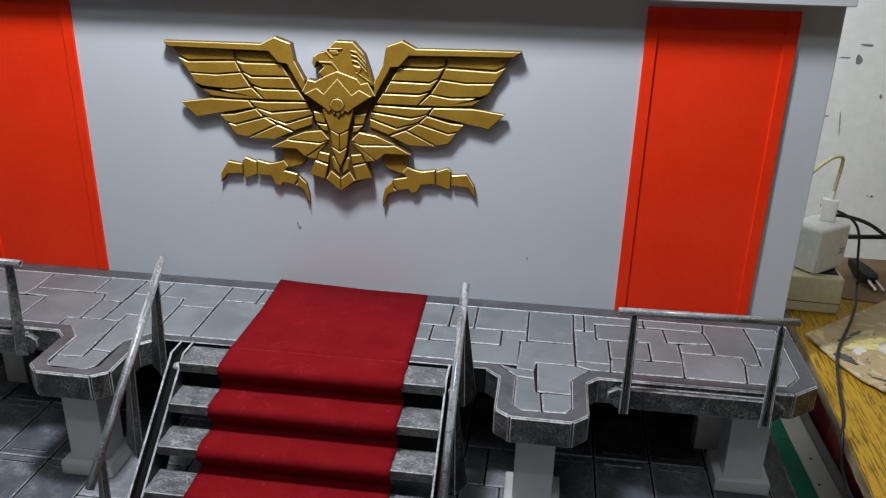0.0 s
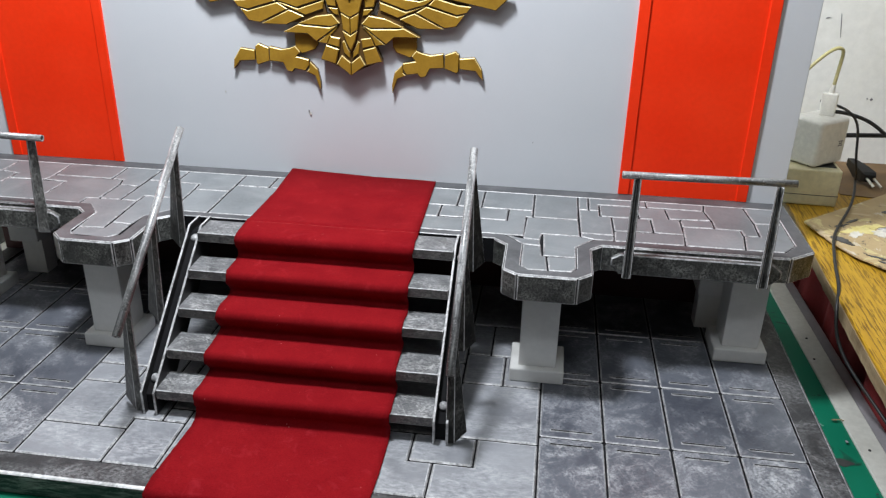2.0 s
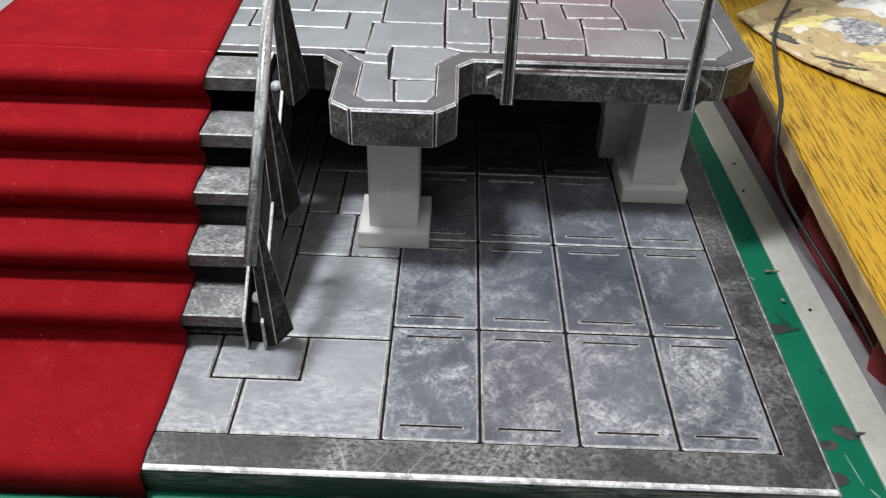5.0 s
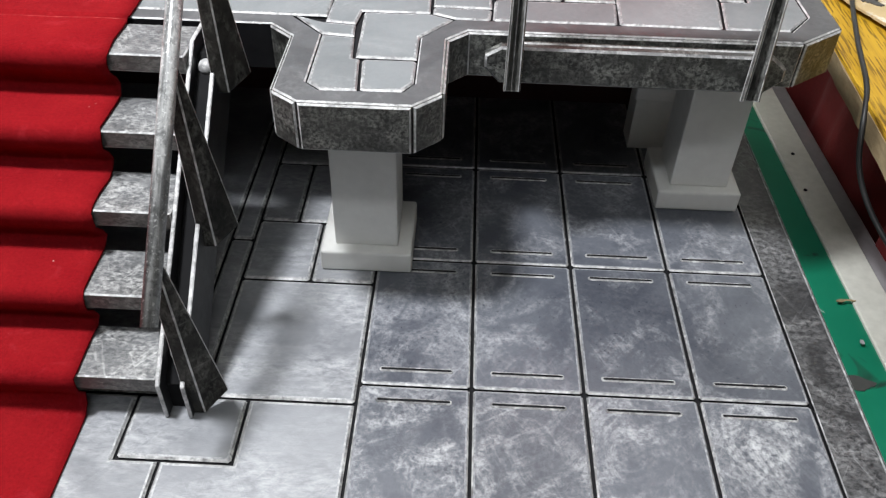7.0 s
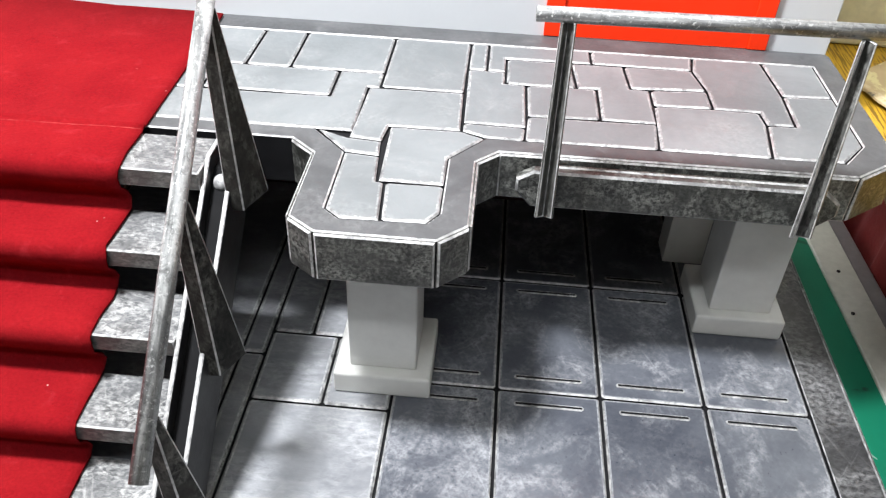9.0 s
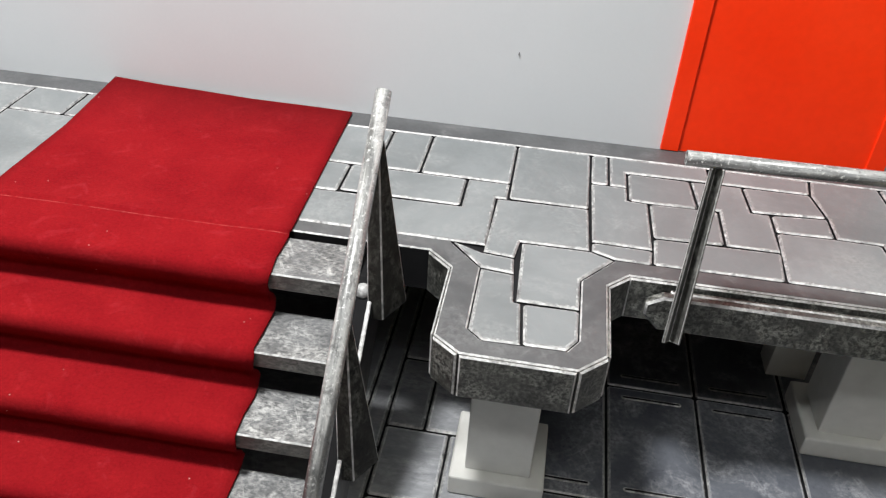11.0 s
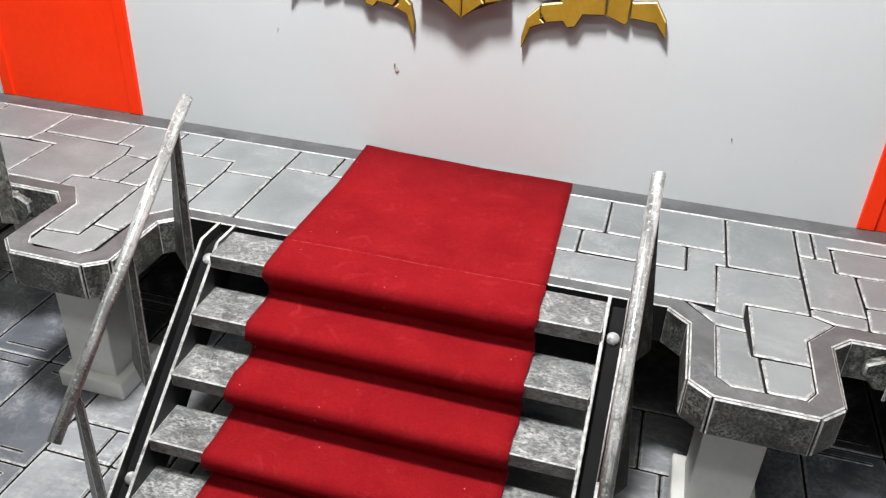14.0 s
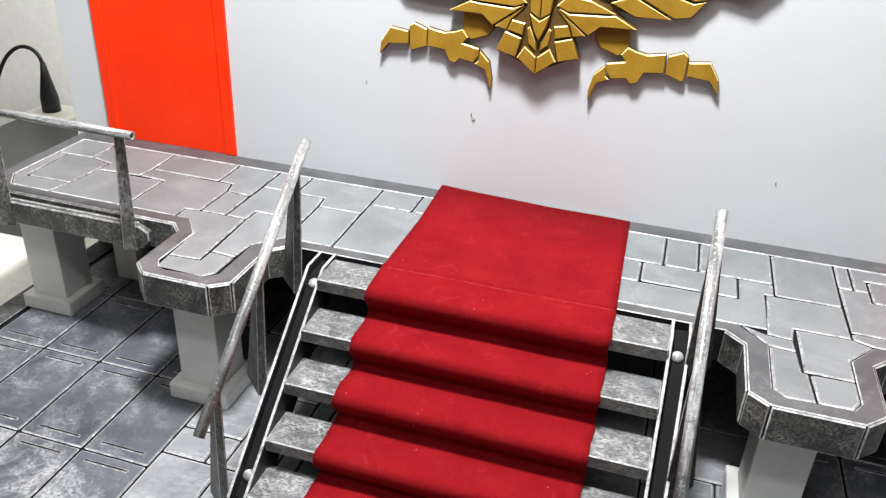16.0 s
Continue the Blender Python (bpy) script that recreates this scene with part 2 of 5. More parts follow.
M["rubber"] = paint("black_rubber", (0.010, 0.010, 0.011), (0.02, 0.02, 0.02), 60, 0.45, bumps=0.05)
M["tape_black"] = paint("worn_black_plastic", (0.008, 0.008, 0.008), (0.022, 0.022, 0.021), 70, 0.6, bumps=0.2, spec=0.2)
M["cord_yellow"] = paint("yellowed_cord", (0.50, 0.45, 0.20), (0.58, 0.52, 0.26), 60, 0.45, bumps=0.05)
M["tape_yellow"] = paint("yellow_label", (0.80, 0.62, 0.02), (0.85, 0.68, 0.04), 60, 0.4, bumps=0.05)
M["redcloth"] = paint("dark_red_cloth", (0.14, 0.012, 0.014), (0.22, 0.02, 0.02), 12, 0.85, bumps=0.5, fine=400)
M["metal"] = paint("nickel_pin", (0.6, 0.58, 0.52), (0.7, 0.68, 0.62), 60, 0.3, 0.9, 0.03)
M["brown"] = paint("stained_shaded_wood", (0.15, 0.085, 0.035), (0.25, 0.155, 0.07), 30, 0.7, bumps=0.2)
M["floorboard"] = paint("brown_room_floor", (0.09, 0.06, 0.045), (0.14, 0.10, 0.07), 4, 0.6)
M["darkgrey"] = paint("dark_grey_case", (0.035, 0.037, 0.035), (0.055, 0.055, 0.052), 10, 0.5)


def green_material():
    m, nt, b, co = start("green_table_paint")
    c = ramp(nt, noise_tex(nt, co, 14), [(0.3, (0.0, 0.115, 0.062)), (0.7, (0.005, 0.16, 0.088))])
    c = mix(nt, ramp(nt, noise_tex(nt, co, 38, 5, 0.5, 0.8), [(0.66, 0.0), (0.70, 0.9)]), c, (0.012, 0.03, 0.022))
    c = mix(nt, ramp(nt, noise_tex(nt, co, 30, 4, 0.6, 2.0, (1, 0.3, 1)), [(0.70, 0.0), (0.73, 0.5)]), c, (0.5, 0.55, 0.52))
    nt.links.new(c, b.inputs["Base Color"])
    b.inputs["Roughness"].default_value = 0.42
    bump(nt, b, noise_tex(nt, co, 120), 0.1)
    return m


def wood_material():
    m, nt, b, co = start("oak_laminate")
    n = nt.nodes.new("ShaderNodeMapping")
    n.inputs["Rotation"].default_value = (0, 0, radians(2))
    nt.links.new(co, n.inputs[0])
    co = n.outputs[0]
    c = ramp(nt, noise_tex(nt, co, 45, 5, 0.6, 0.5, (1, 0.12, 1)), [(0.3, (0.42, 0.232, 0.013)), (0.7, (0.545, 0.328, 0.026))])
    pores = noise_tex(nt, co, 820, 2, 0.5, 0.1, (1.0, 0.055, 1))
    bands = ramp(nt, noise_tex(nt, co, 60, 4, 0.6, 0.6, (1, 0.3, 1)), [(0.35, 0.55), (0.55, 1.0)])
    dash = ramp(nt, pores, [(0.525, 0.0), (0.585, 0.85)])
    c = mix(nt, mix(nt, 1.0, dash, bands, "MULTIPLY"), c, (0.12, 0.060, 0.008))
    thin = ramp(nt, noise_tex(nt, co, 420, 3, 0.6, 0.2, (1, 0.06, 1)), [(0.50, 0.0), (0.72, 0.4)])
    c = mix(nt, thin, c, (0.20, 0.10, 0.012))
    c = mix(nt, ramp(nt, noise_tex(nt, co, 34, 4), [(0.72, 0.0), (0.76, 0.35)]), c, (0.12, 0.05, 0.02))
    nt.links.new(c, b.inputs["Base Color"])
    b.inputs["Roughness"].default_value = 0.5
    b.inputs["Specular IOR Level"].default_value = 0.25
    bump(nt, b, pores, 0.12)
    return m


def card_material():
    m, nt, b, co = start("brown_cardboard")
    c = ramp(nt, noise_tex(nt, co, 22, 6), [(0.3, (0.40, 0.29, 0.145)), (0.7, (0.52, 0.39, 0.21))])
    for scale, lo, col, st in ((34, 0.56, (0.64, 0.56, 0.27), (1, 1, 1)), (42, 0.58, (0.66, 0.62, 0.53), (1, 0.6, 1)), (70, 0.60, (0.07, 0.068, 0.06), (1, 0.5, 1)), (20, 0.56, (0.60, 0.49, 0.31), (0.6, 1, 1)), (95, 0.64, (0.20, 0.19, 0.17), (1, 1, 1))):
        c = mix(nt, ramp(nt, noise_tex(nt, co, scale, 7, 0.65, 1.0, st), [(lo, 0.0), (lo + 0.05, 0.85)]), c, col)
    nt.links.new(c, b.inputs["Base Color"])
    b.inputs["Roughness"].default_value = 0.75
    bump(nt, b, noise_tex(nt, co, 90, 6), 0.5, 0.0006)
    return m


def blob_material(name, stops, scale=28):
    m, nt, b, co = start(name)
    c = ramp(nt, noise_tex(nt, co, scale, 7, 0.65, 1.6), stops)
    nt.links.new(c, b.inputs["Base Color"])
    b.inputs["Roughness"].default_value = 0.4
    bump(nt, b, noise_tex(nt, co, 130, 7, 0.7), 1.0, 0.003)
    return m


def felt_material():
    m, nt, b, co = start("crimson_felt")
    c = ramp(nt, noise_tex(nt, co, 34, 6, 0.65), [(0.3, (0.176, 0.0044, 0.0078)), (0.7, (0.228, 0.0078, 0.0108))])
    fuzz = noise_tex(nt, co, 700, 4, 0.8)
    c = mix(nt, 0.8, c, mix(nt, 1.0, c, ramp(nt, fuzz, [(0.3, 0.75), (0.7, 1.2)]), "MULTIPLY"))
    rubbed = noise_tex(nt, co, 70, 5, 0.7, 1.0)
    c = mix(nt, ramp(nt, rubbed, [(0.57, 0.0), (0.75, 0.36)]), c, (0.36, 0.026, 0.036))
    spots = nt.nodes.new("ShaderNodeTexVoronoi")
    spots.inputs["Scale"].default_value = 130
    nt.links.new(co, spots.inputs["Vector"])
    lint = ramp(nt, spots.outputs["Distance"], [(0.028, 0.8), (0.060, 0.0)])
    some = ramp(nt, noise_tex(nt, co, 40, 2), [(0.55, 0.0), (0.62, 1.0)])
    c = mix(nt, mix(nt, 1.0, lint, some, "MULTIPLY"), c, (0.62, 0.30, 0.28))
    split = nt.nodes.new("ShaderNodeSeparateXYZ")
    nt.links.new(co, split.inputs[0])
    wander = nt.nodes.new("ShaderNodeMath")
    wander.operation = "MULTIPLY_ADD"
    nt.links.new(noise_tex(nt, co, 14, 3), wander.inputs[0])
    wander.inputs[1].default_value = 0.003
    nt.links.new(split.outputs[1], wander.inputs[2])
    off = nt.nodes.new("ShaderNodeMath")
    off.operation = "COMPARE"
    nt.links.new(wander.outputs[0], off.inputs[0])
    off.inputs[1].default_value, off.inputs[2].default_value = -0.1305, 0.0003
    worn = ramp(nt, noise_tex(nt, co, 160, 3), [(0.40, 0.0), (0.60, 0.22)])
    c = mix(nt, mix(nt, 1.0, off.outputs[0], worn, "MULTIPLY"), c, (0.62, 0.16, 0.15))
    nt.links.new(c, b.inputs["Base Color"])
    b.inputs["Roughness"].default_value = 1.0
    b.inputs["Specular IOR Level"].default_value = 0.05
    bump(nt, b, mix(nt, 0.4, fuzz, rubbed), 0.8, 0.0006)
    return m


M["green"], M["wood"], M["card"], M["felt"] = green_material(), wood_material(), card_material(), felt_material()
M["blob_white"] = blob_material("dried_white_paint", [(0.34, (0.38, 0.39, 0.44)), (0.42, (0.66, 0.66, 0.65)), (0.52, (0.82, 0.81, 0.78)), (0.75, (0.86, 0.85, 0.82))], 60)
M["blob_blue"] = blob_material("dried_blue_grey_paint", [(0.36, (0.10, 0.11, 0.17)), (0.46, (0.26, 0.26, 0.31)), (0.54, (0.50, 0.48, 0.46)), (0.62, (0.78, 0.77, 0.74))], 95)


# ---- building tools ----
def thing(name, at, label, category, group="", kind=""):
    ob = new(name)
    ob.empty_display_size = 0.02
    ob.matrix_basis = Matrix.Translation(at)
    return tagged(ob, label, category, group, kind)


def mesh_of(name, bm, materials):
    me = bpy.data.meshes.new(name)
    bmesh.ops.recalc_face_normals(bm, faces=bm.faces)
    bm.to_mesh(me)
    bm.free()
    for mt in materials if isinstance(materials, (list, tuple)) else [materials]:
        me.materials.append(mt)
    return me


def part(name, bm, materials, parent=None, label="", smooth=False):
    me = mesh_of(name, bm, materials)
    if smooth == "sides":
        for p in me.polygons:
            p.use_smooth = len(p.vertices) == 4
    elif smooth:
        me.polygons.foreach_set("use_smooth", [True] * len(me.polygons))
    ob = new(name, me)
    if parent:
        ob.parent = parent
        inv = parent.matrix_basis.inverted()
        if parent.parent:
            inv = (parent.parent.matrix_basis @ parent.matrix_parent_inverse @ parent.matrix_basis).inverted()
        ob.matrix_parent_inverse = inv
    return tagged(ob, label) if label else ob


def area(poly):
    return 0.5 * sum(a[0] * b[1] - b[0] * a[1] for a, b in zip(poly, poly[1:] + poly[:1]))


def inset(poly, d):
    """The polygon (anticlockwise) with every side moved inwards by d."""
    out, n = [], len(poly)
    for i in range(n):
        a, b, c = Vector(poly[i - 1]), Vector(poly[i]), Vector(poly[(i + 1) % n])
        u, v = (b - a).normalized(), (c - b).normalized()
        nu, nv = Vector((-u.y, u.x)), Vector((-v.y, v.x))
        k = nu + nv
        k = k / max(0.35, k.dot(nu)) if k.length > 1e-6 else nu
        out.append((b.x + k.x * d, b.y + k.y * d))
    return out


FLAT = lambda x, y, z: (x, y, z)
UPRIGHT = lambda x, y, z: (x, -z, y)
SIDE = lambda x, y, z: (z, x, y)


def prism(bm, poly, low, high, chamfer=0.0, to=FLAT, gap=0.0, bottom=False):
    """A slab with the outline poly from low to high; its upper edge is chamfered, with those faces in the second material."""
    poly = list(poly)
    if area(poly) < 0:
        poly.reverse()
    if gap:
        poly = inset(poly, gap)
    rings = [(poly, low), (poly, high - chamfer)]
    if chamfer:
        rings.append((inset(poly, chamfer), high))
    vs = [[bm.verts.new(to(x, y, z)) for x, y in p] for p, z in rings]
    n = len(poly)
    for k in range(len(vs) - 1):
        for i in range(n):
            f = bm.faces.new((vs[k][i], vs[k][(i + 1) % n], vs[k + 1][(i + 1) % n], vs[k + 1][i]))
            f.material_index = 1 if chamfer and k == len(vs) - 2 else 0
    bm.faces.new(vs[-1])
    if bottom:
        bm.faces.new(vs[0][::-1])


def rect(x0, x1, y0, y1):
    return [(x0, y0), (x1, y0), (x1, y1), (x0, y1)]


def box(bm, x0, x1, y0, y1, z0, z1, chamfer=0.0, segments=1):
    """A box with all its edges bevelled; the bevel faces take the second material."""
    m = Matrix.LocRotScale(((x0 + x1) / 2, (y0 + y1) / 2, (z0 + z1) / 2), None, (x1 - x0, y1 - y0, z1 - z0))
    r = bmesh.ops.create_cube(bm, size=1, matrix=m)
    if chamfer:
        edges = list({e for v in r["verts"] for e in v.link_edges})
        bmesh.ops.bevel(bm, geom=edges, offset=chamfer, segments=segments, profile=0.5, affect="EDGES", material=1)


def tube(bm, a, b, radius, sides=14, radius_b=None, hollow=0.0):
    """A round bar from a to b, with open ends when hollow."""
    a, b = Vector(a), Vector(b)
    turn = (b - a).to_track_quat("Z", "Y").to_matrix()
    rb = radius if radius_b is None else radius_b
    rings = [(a, radius), (b, rb)]
    if hollow:
        d = (b - a).normalized() * 0.006
        rings = [(a + d, radius - hollow), (a, radius - hollow), (a, radius), (b, rb), (b, rb - hollow), (b - d, rb - hollow)]
    vs = [[bm.verts.new(p + turn @ Vector((r * math.cos(2 * math.pi * i / sides), r * math.sin(2 * math.pi * i / sides), 0))) for i in range(sides)] for p, r in rings]
    for k in range(len(vs) - 1):
        for i in range(sides):
            bm.faces.new((vs[k][i], vs[k][(i + 1) % sides], vs[k + 1][(i + 1) % sides], vs[k + 1][i]))
    bm.faces.new(vs[0][::-1])
    bm.faces.new(vs[-1])


def loft(bm, sections, cap=True):
    """Closed outlines of equal count joined one after another."""
    vs = [[bm.verts.new(p) for p in s] for s in sections]
    n = len(vs[0])
    for k in range(len(vs) - 1):
        for i in range(n):
            bm.faces.new((vs[k][i], vs[k][(i + 1) % n], vs[k + 1][(i + 1) % n], vs[k + 1][i]))
    if cap:
        bm.faces.new(vs[0][::-1])
        bm.faces.new(vs[-1])


def cord(name, points, radius, material, label, category, parent=None):
    cu = bpy.data.curves.new(name, "CURVE")
    cu.dimensions, cu.bevel_depth, cu.bevel_resolution, cu.use_fill_caps = "3D", radius, 3, True
    sp = cu.splines.new("NURBS")
    sp.points.add(len(points) - 1)
    for p, q in zip(sp.points, points):
        p.co = (*q, 1)
    sp.use_endpoint_u, sp.order_u, sp.resolution_u = True, 4, 8
    cu.materials.append(material)
    ob = new(name, cu)
    if parent:
        ob.parent = parent
        ob.matrix_parent_inverse = parent.matrix_basis.inverted()
    elif label:
        tagged(ob, label, category)
    return ob


def flake(bm, cx, cy, rx, ry, turn, low, high, rough=0.30, count=26):
    """A thin film with a ragged outline."""
    pts = []
    for i in range(count):
        a = 2 * math.pi * i / count
        w = 1 + rough * noise.noise(Vector((math.cos(a) * 1.4 + cx * 90, math.sin(a) * 1.4 + cy * 90, rx * 300))) + rough * 0.7 * noise.noise(Vector((math.cos(a) * 5, math.sin(a) * 5, cx * 77)))
        u, v = rx * w * math.cos(a), ry * w * math.sin(a)
        k = radians(turn)
        pts.append((cx + u * math.cos(k) - v * math.sin(k), cy + u * math.sin(k) + v * math.cos(k)))
    prism(bm, pts, low, high)


def mirrored(poly, c=0.0):
    return [(2 * c - x, y) for x, y in poly]


# ---- the room ----
TABLE = -0.018
SHELF = 0.070
WALL_Y = 0.280


def room():
    bm = bmesh.new()
    box(bm, -2.0, 2.2, WALL_Y, WALL_Y + 0.1, -0.78, 1.75)
    tagged(part("wall_north", bm, M["room"]), "cream plaster wall with scuffs and stains", "wall", kind="structure")
    # Added walls out of view close the room, darkened to weaken the fill.
    bm = bmesh.new()
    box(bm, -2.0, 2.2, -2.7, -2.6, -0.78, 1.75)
    tagged(part("wall_south", bm, M["shade"]), "unseen room wall, dark to cut bounce light", "wall", kind="structure")
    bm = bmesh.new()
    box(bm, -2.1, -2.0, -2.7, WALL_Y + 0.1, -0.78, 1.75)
    tagged(part("wall_west", bm, M["shade"]), "unseen room wall, dark to cut bounce light", "wall", kind="structure")
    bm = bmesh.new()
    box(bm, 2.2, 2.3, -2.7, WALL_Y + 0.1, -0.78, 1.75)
    tagged(part("wall_east", bm, M["shade"]), "unseen room wall, dark to cut bounce light", "wall", kind="structure")
    bm = bmesh.new()
    box(bm, -2.1, 2.3, -2.7, WALL_Y + 0.1, 1.75, 1.85)
    tagged(part("ceiling", bm, M["ceiling_white"]), "unseen ceiling, pale to bounce lamp light", "ceiling", kind="structure")
    bm = bmesh.new()
    box(bm, -2.1, 2.3, -2.7, WALL_Y + 0.1, -0.88, -0.78)
    tagged(part("floor", bm, M["floorboard"]), "dark brown room floor", "floor", kind="structure")
    # scuffs on the plaster
    rng = random.Random(5)
    for x, z, w, h, a in ((0.498, 0.3095, 0.013, 0.0014, 2), (0.5135, 0.3075, 0.008, 0.012, 10), (0.5195, 0.3240, 0.016, 0.003, -4), (0.4910, 0.2430, 0.006, 0.0014, 15), (0.507, 0.236, 0.0012, 0.03, 8), (0.560, 0.150, 0.004, 0.003, 30), (0.5897, 0.1767, 0.0035, 0.0022, -30), (0.6139, 0.1657, 0.002, 0.0016, 0), (0.5792, 0.1493, 0.0022, 0.003, 10), (0.5859, 0.1482, 0.0022, 0.0028, 0), (0.6085, 0.154, 0.002, 0.0016, 0), (0.5551, 0.1506, 0.0022, 0.0018, 0), (0.545, 0.268, 0.003, 0.006, 8), (0.476, 0.150, 0.009, 0.0016, 12)):
        bm = bmesh.new()
        lean = Matrix.Rotation(radians(a), 2)
        pts = [tuple(Vector((x, z)) + lean @ Vector((w / 2 * math.cos(t) * rng.uniform(0.7, 1.1), h / 2 * math.sin(t) * rng.uniform(0.7, 1.1)))) for t in [i * math.pi / 6 for i in range(12)]]
        prism(bm, pts, 0.0, 0.0006, 0.0, lambda u, v, d: (u, WALL_Y - d, v))
        part("scuff", bm, M["greyband"], bpy.data.objects["wall_north"])


def table():
    slant, skew = 0.0245, 0.055
    turn = Matrix(((1, -slant, 0, 0.007 - slant * 0.366), (skew, 1, 0, 0.021 - skew * 0.432), (0, 0, 1, 0), (0, 0, 0, 1)))
    t = thing("work_table", (0, -0.05, -0.78), "green-topped work table with a white raised border", "table")
    bm = bmesh.new()
    box(bm, -0.44, 0.432, -0.366, 0.21, TABLE - 0.02, TABLE)
    bmesh.ops.transform(bm, matrix=turn, verts=bm.verts)
    part("tabletop", bm, M["green"], t, "scuffed green painted surface")
    arc = [(0.4325 + 0.0195 * math.sin(a), -0.334 - 0.032 * math.cos(a)) for a in [i * math.pi / 14 for i in range(8)]]
    wide = [(0.4325 + 0.0335 * math.sin(a), -0.334 - 0.046 * math.cos(a)) for a in [i * math.pi / 14 for i in range(8)]]
    for poly in ([(0.432, -0.366)] + arc + [(0.4520, 0.21), (0.432, 0.21)], rect(-0.47, -0.44, -0.385, 0.21)):
        bm = bmesh.new()
        prism(bm, poly, TABLE - 0.03, TABLE + 0.002, 0.0008, bottom=True)
        bmesh.ops.transform(bm, matrix=turn, verts=bm.verts)
        part("side_border", bm, [M["white"], M["white"]], t, "white laminate strip with chips")
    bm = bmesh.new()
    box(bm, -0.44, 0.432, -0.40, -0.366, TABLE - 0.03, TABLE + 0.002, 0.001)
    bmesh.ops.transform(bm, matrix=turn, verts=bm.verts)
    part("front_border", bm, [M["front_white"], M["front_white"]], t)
    bm = bmesh.new()
    box(bm, -0.44, 0.4325, -0.3666, -0.3656, TABLE - 0.001, TABLE + 0.0026)
    bmesh.ops.transform(bm, matrix=turn, verts=bm.verts)
    part("edge_strip", bm, M["plywood"], t, "thin brown worn edge")
    bm = bmesh.new()
    prism(bm, [(0.4325, -0.3665)] + wide + [(0.4660, 0.21), (0.4523, 0.21)] + [(x + 0.0003, y) for x, y in arc[::-1]], TABLE - 0.035, TABLE - 0.002, 0.002, bottom=True)
    bmesh.ops.transform(bm, matrix=turn, verts=bm.verts)
    part("edge_band", bm, [M["greyband"], M["greyband"]], t, "grey rounded plastic edging")
    for x, y in ((0.437, -0.083), (0.441, -0.045), (0.440, -0.215)):
        bm = bmesh.new()
        tube(bm, (x, y, TABLE + 0.001), (x, y, TABLE + 0.0026), 0.0011, 10)
        bmesh.ops.transform(bm, matrix=turn, verts=bm.verts)
        part("screw_hole", bm, M["black"], t)
    # paint stains, chips and scratches with their own shapes
    for x, y, rx, ry, a, h, mt, name in ((0.4175, -0.2097, 0.0095, 0.0042, -3, 0.0, "darkgrey", "stain"), (0.4195, -0.297, 0.0042, 0.0035, 10, 0.0, "paint_dark", "stain"), (0.431, -0.288, 0.0065, 0.0042, -30, 0.0, "paint_dark", "stain"), (0.4175, -0.318, 0.005, 0.004, 0, 0.0, "darkgrey", "stain"),
                                          (0.4135, -0.159, 0.0068, 0.0006, -48, 0.0, "scratch", "scratch"), (0.427, -0.312, 0.0090, 0.0004, 98, 0.0, "scratch", "scratch"), (0.433, -0.3275, 0.0042, 0.0006, -60, 0.0, "scratch", "scratch"), (0.139, -0.354, 0.0070, 0.0010, 4, 0.0, "white", "scratch"), (0.115, -0.350, 0.016, 0.0009, 25, 0.0, "scratch", "scratch"),
                                          (0.4375, -0.290, 0.0032, 0.0008, 8, 0.0021, "paint_dark", "chip"), (0.428, -0.1565, 0.0026, 0.0011, 10, 0.0021, "plywood", "chip"), (0.433, -0.156, 0.0030, 0.0006, -5, 0.0021, "plywood", "chip"), (0.429, -0.185, 0.0010, 0.0016, 0, 0.0021, "greyband", "chip"), (0.432, -0.245, 0.0010, 0.0007, 0, 0.0021, "paint_dark", "chip"), (0.1535, -0.3605, 0.0050, 0.0012, 2, 0.0021, "redcloth", "chip"), (0.0, -0.3655, 0.004, 0.001, 0, 0.0021, "plywood", "chip")):
        bm = bmesh.new()
        flake(bm, x, y, rx, ry, a, TABLE + h, TABLE + h + 0.0004)
        part(name, bm, M[mt], t)
    for sx in (-0.44, 0.40):
        for sy in (-0.36, 0.17):
            bm = bmesh.new()
            box(bm, sx, sx + 0.04, sy, sy + 0.04, -0.78, TABLE - 0.02)
            bmesh.ops.transform(bm, matrix=turn, verts=bm.verts)
            part("leg", bm, M["greyband"], t)


BOARD_EDGE = [(0.4185, -0.3335), (0.4240, -0.190), (0.4280, -0.110), (0.4330, -0.014), (0.4465, 0.2785)]


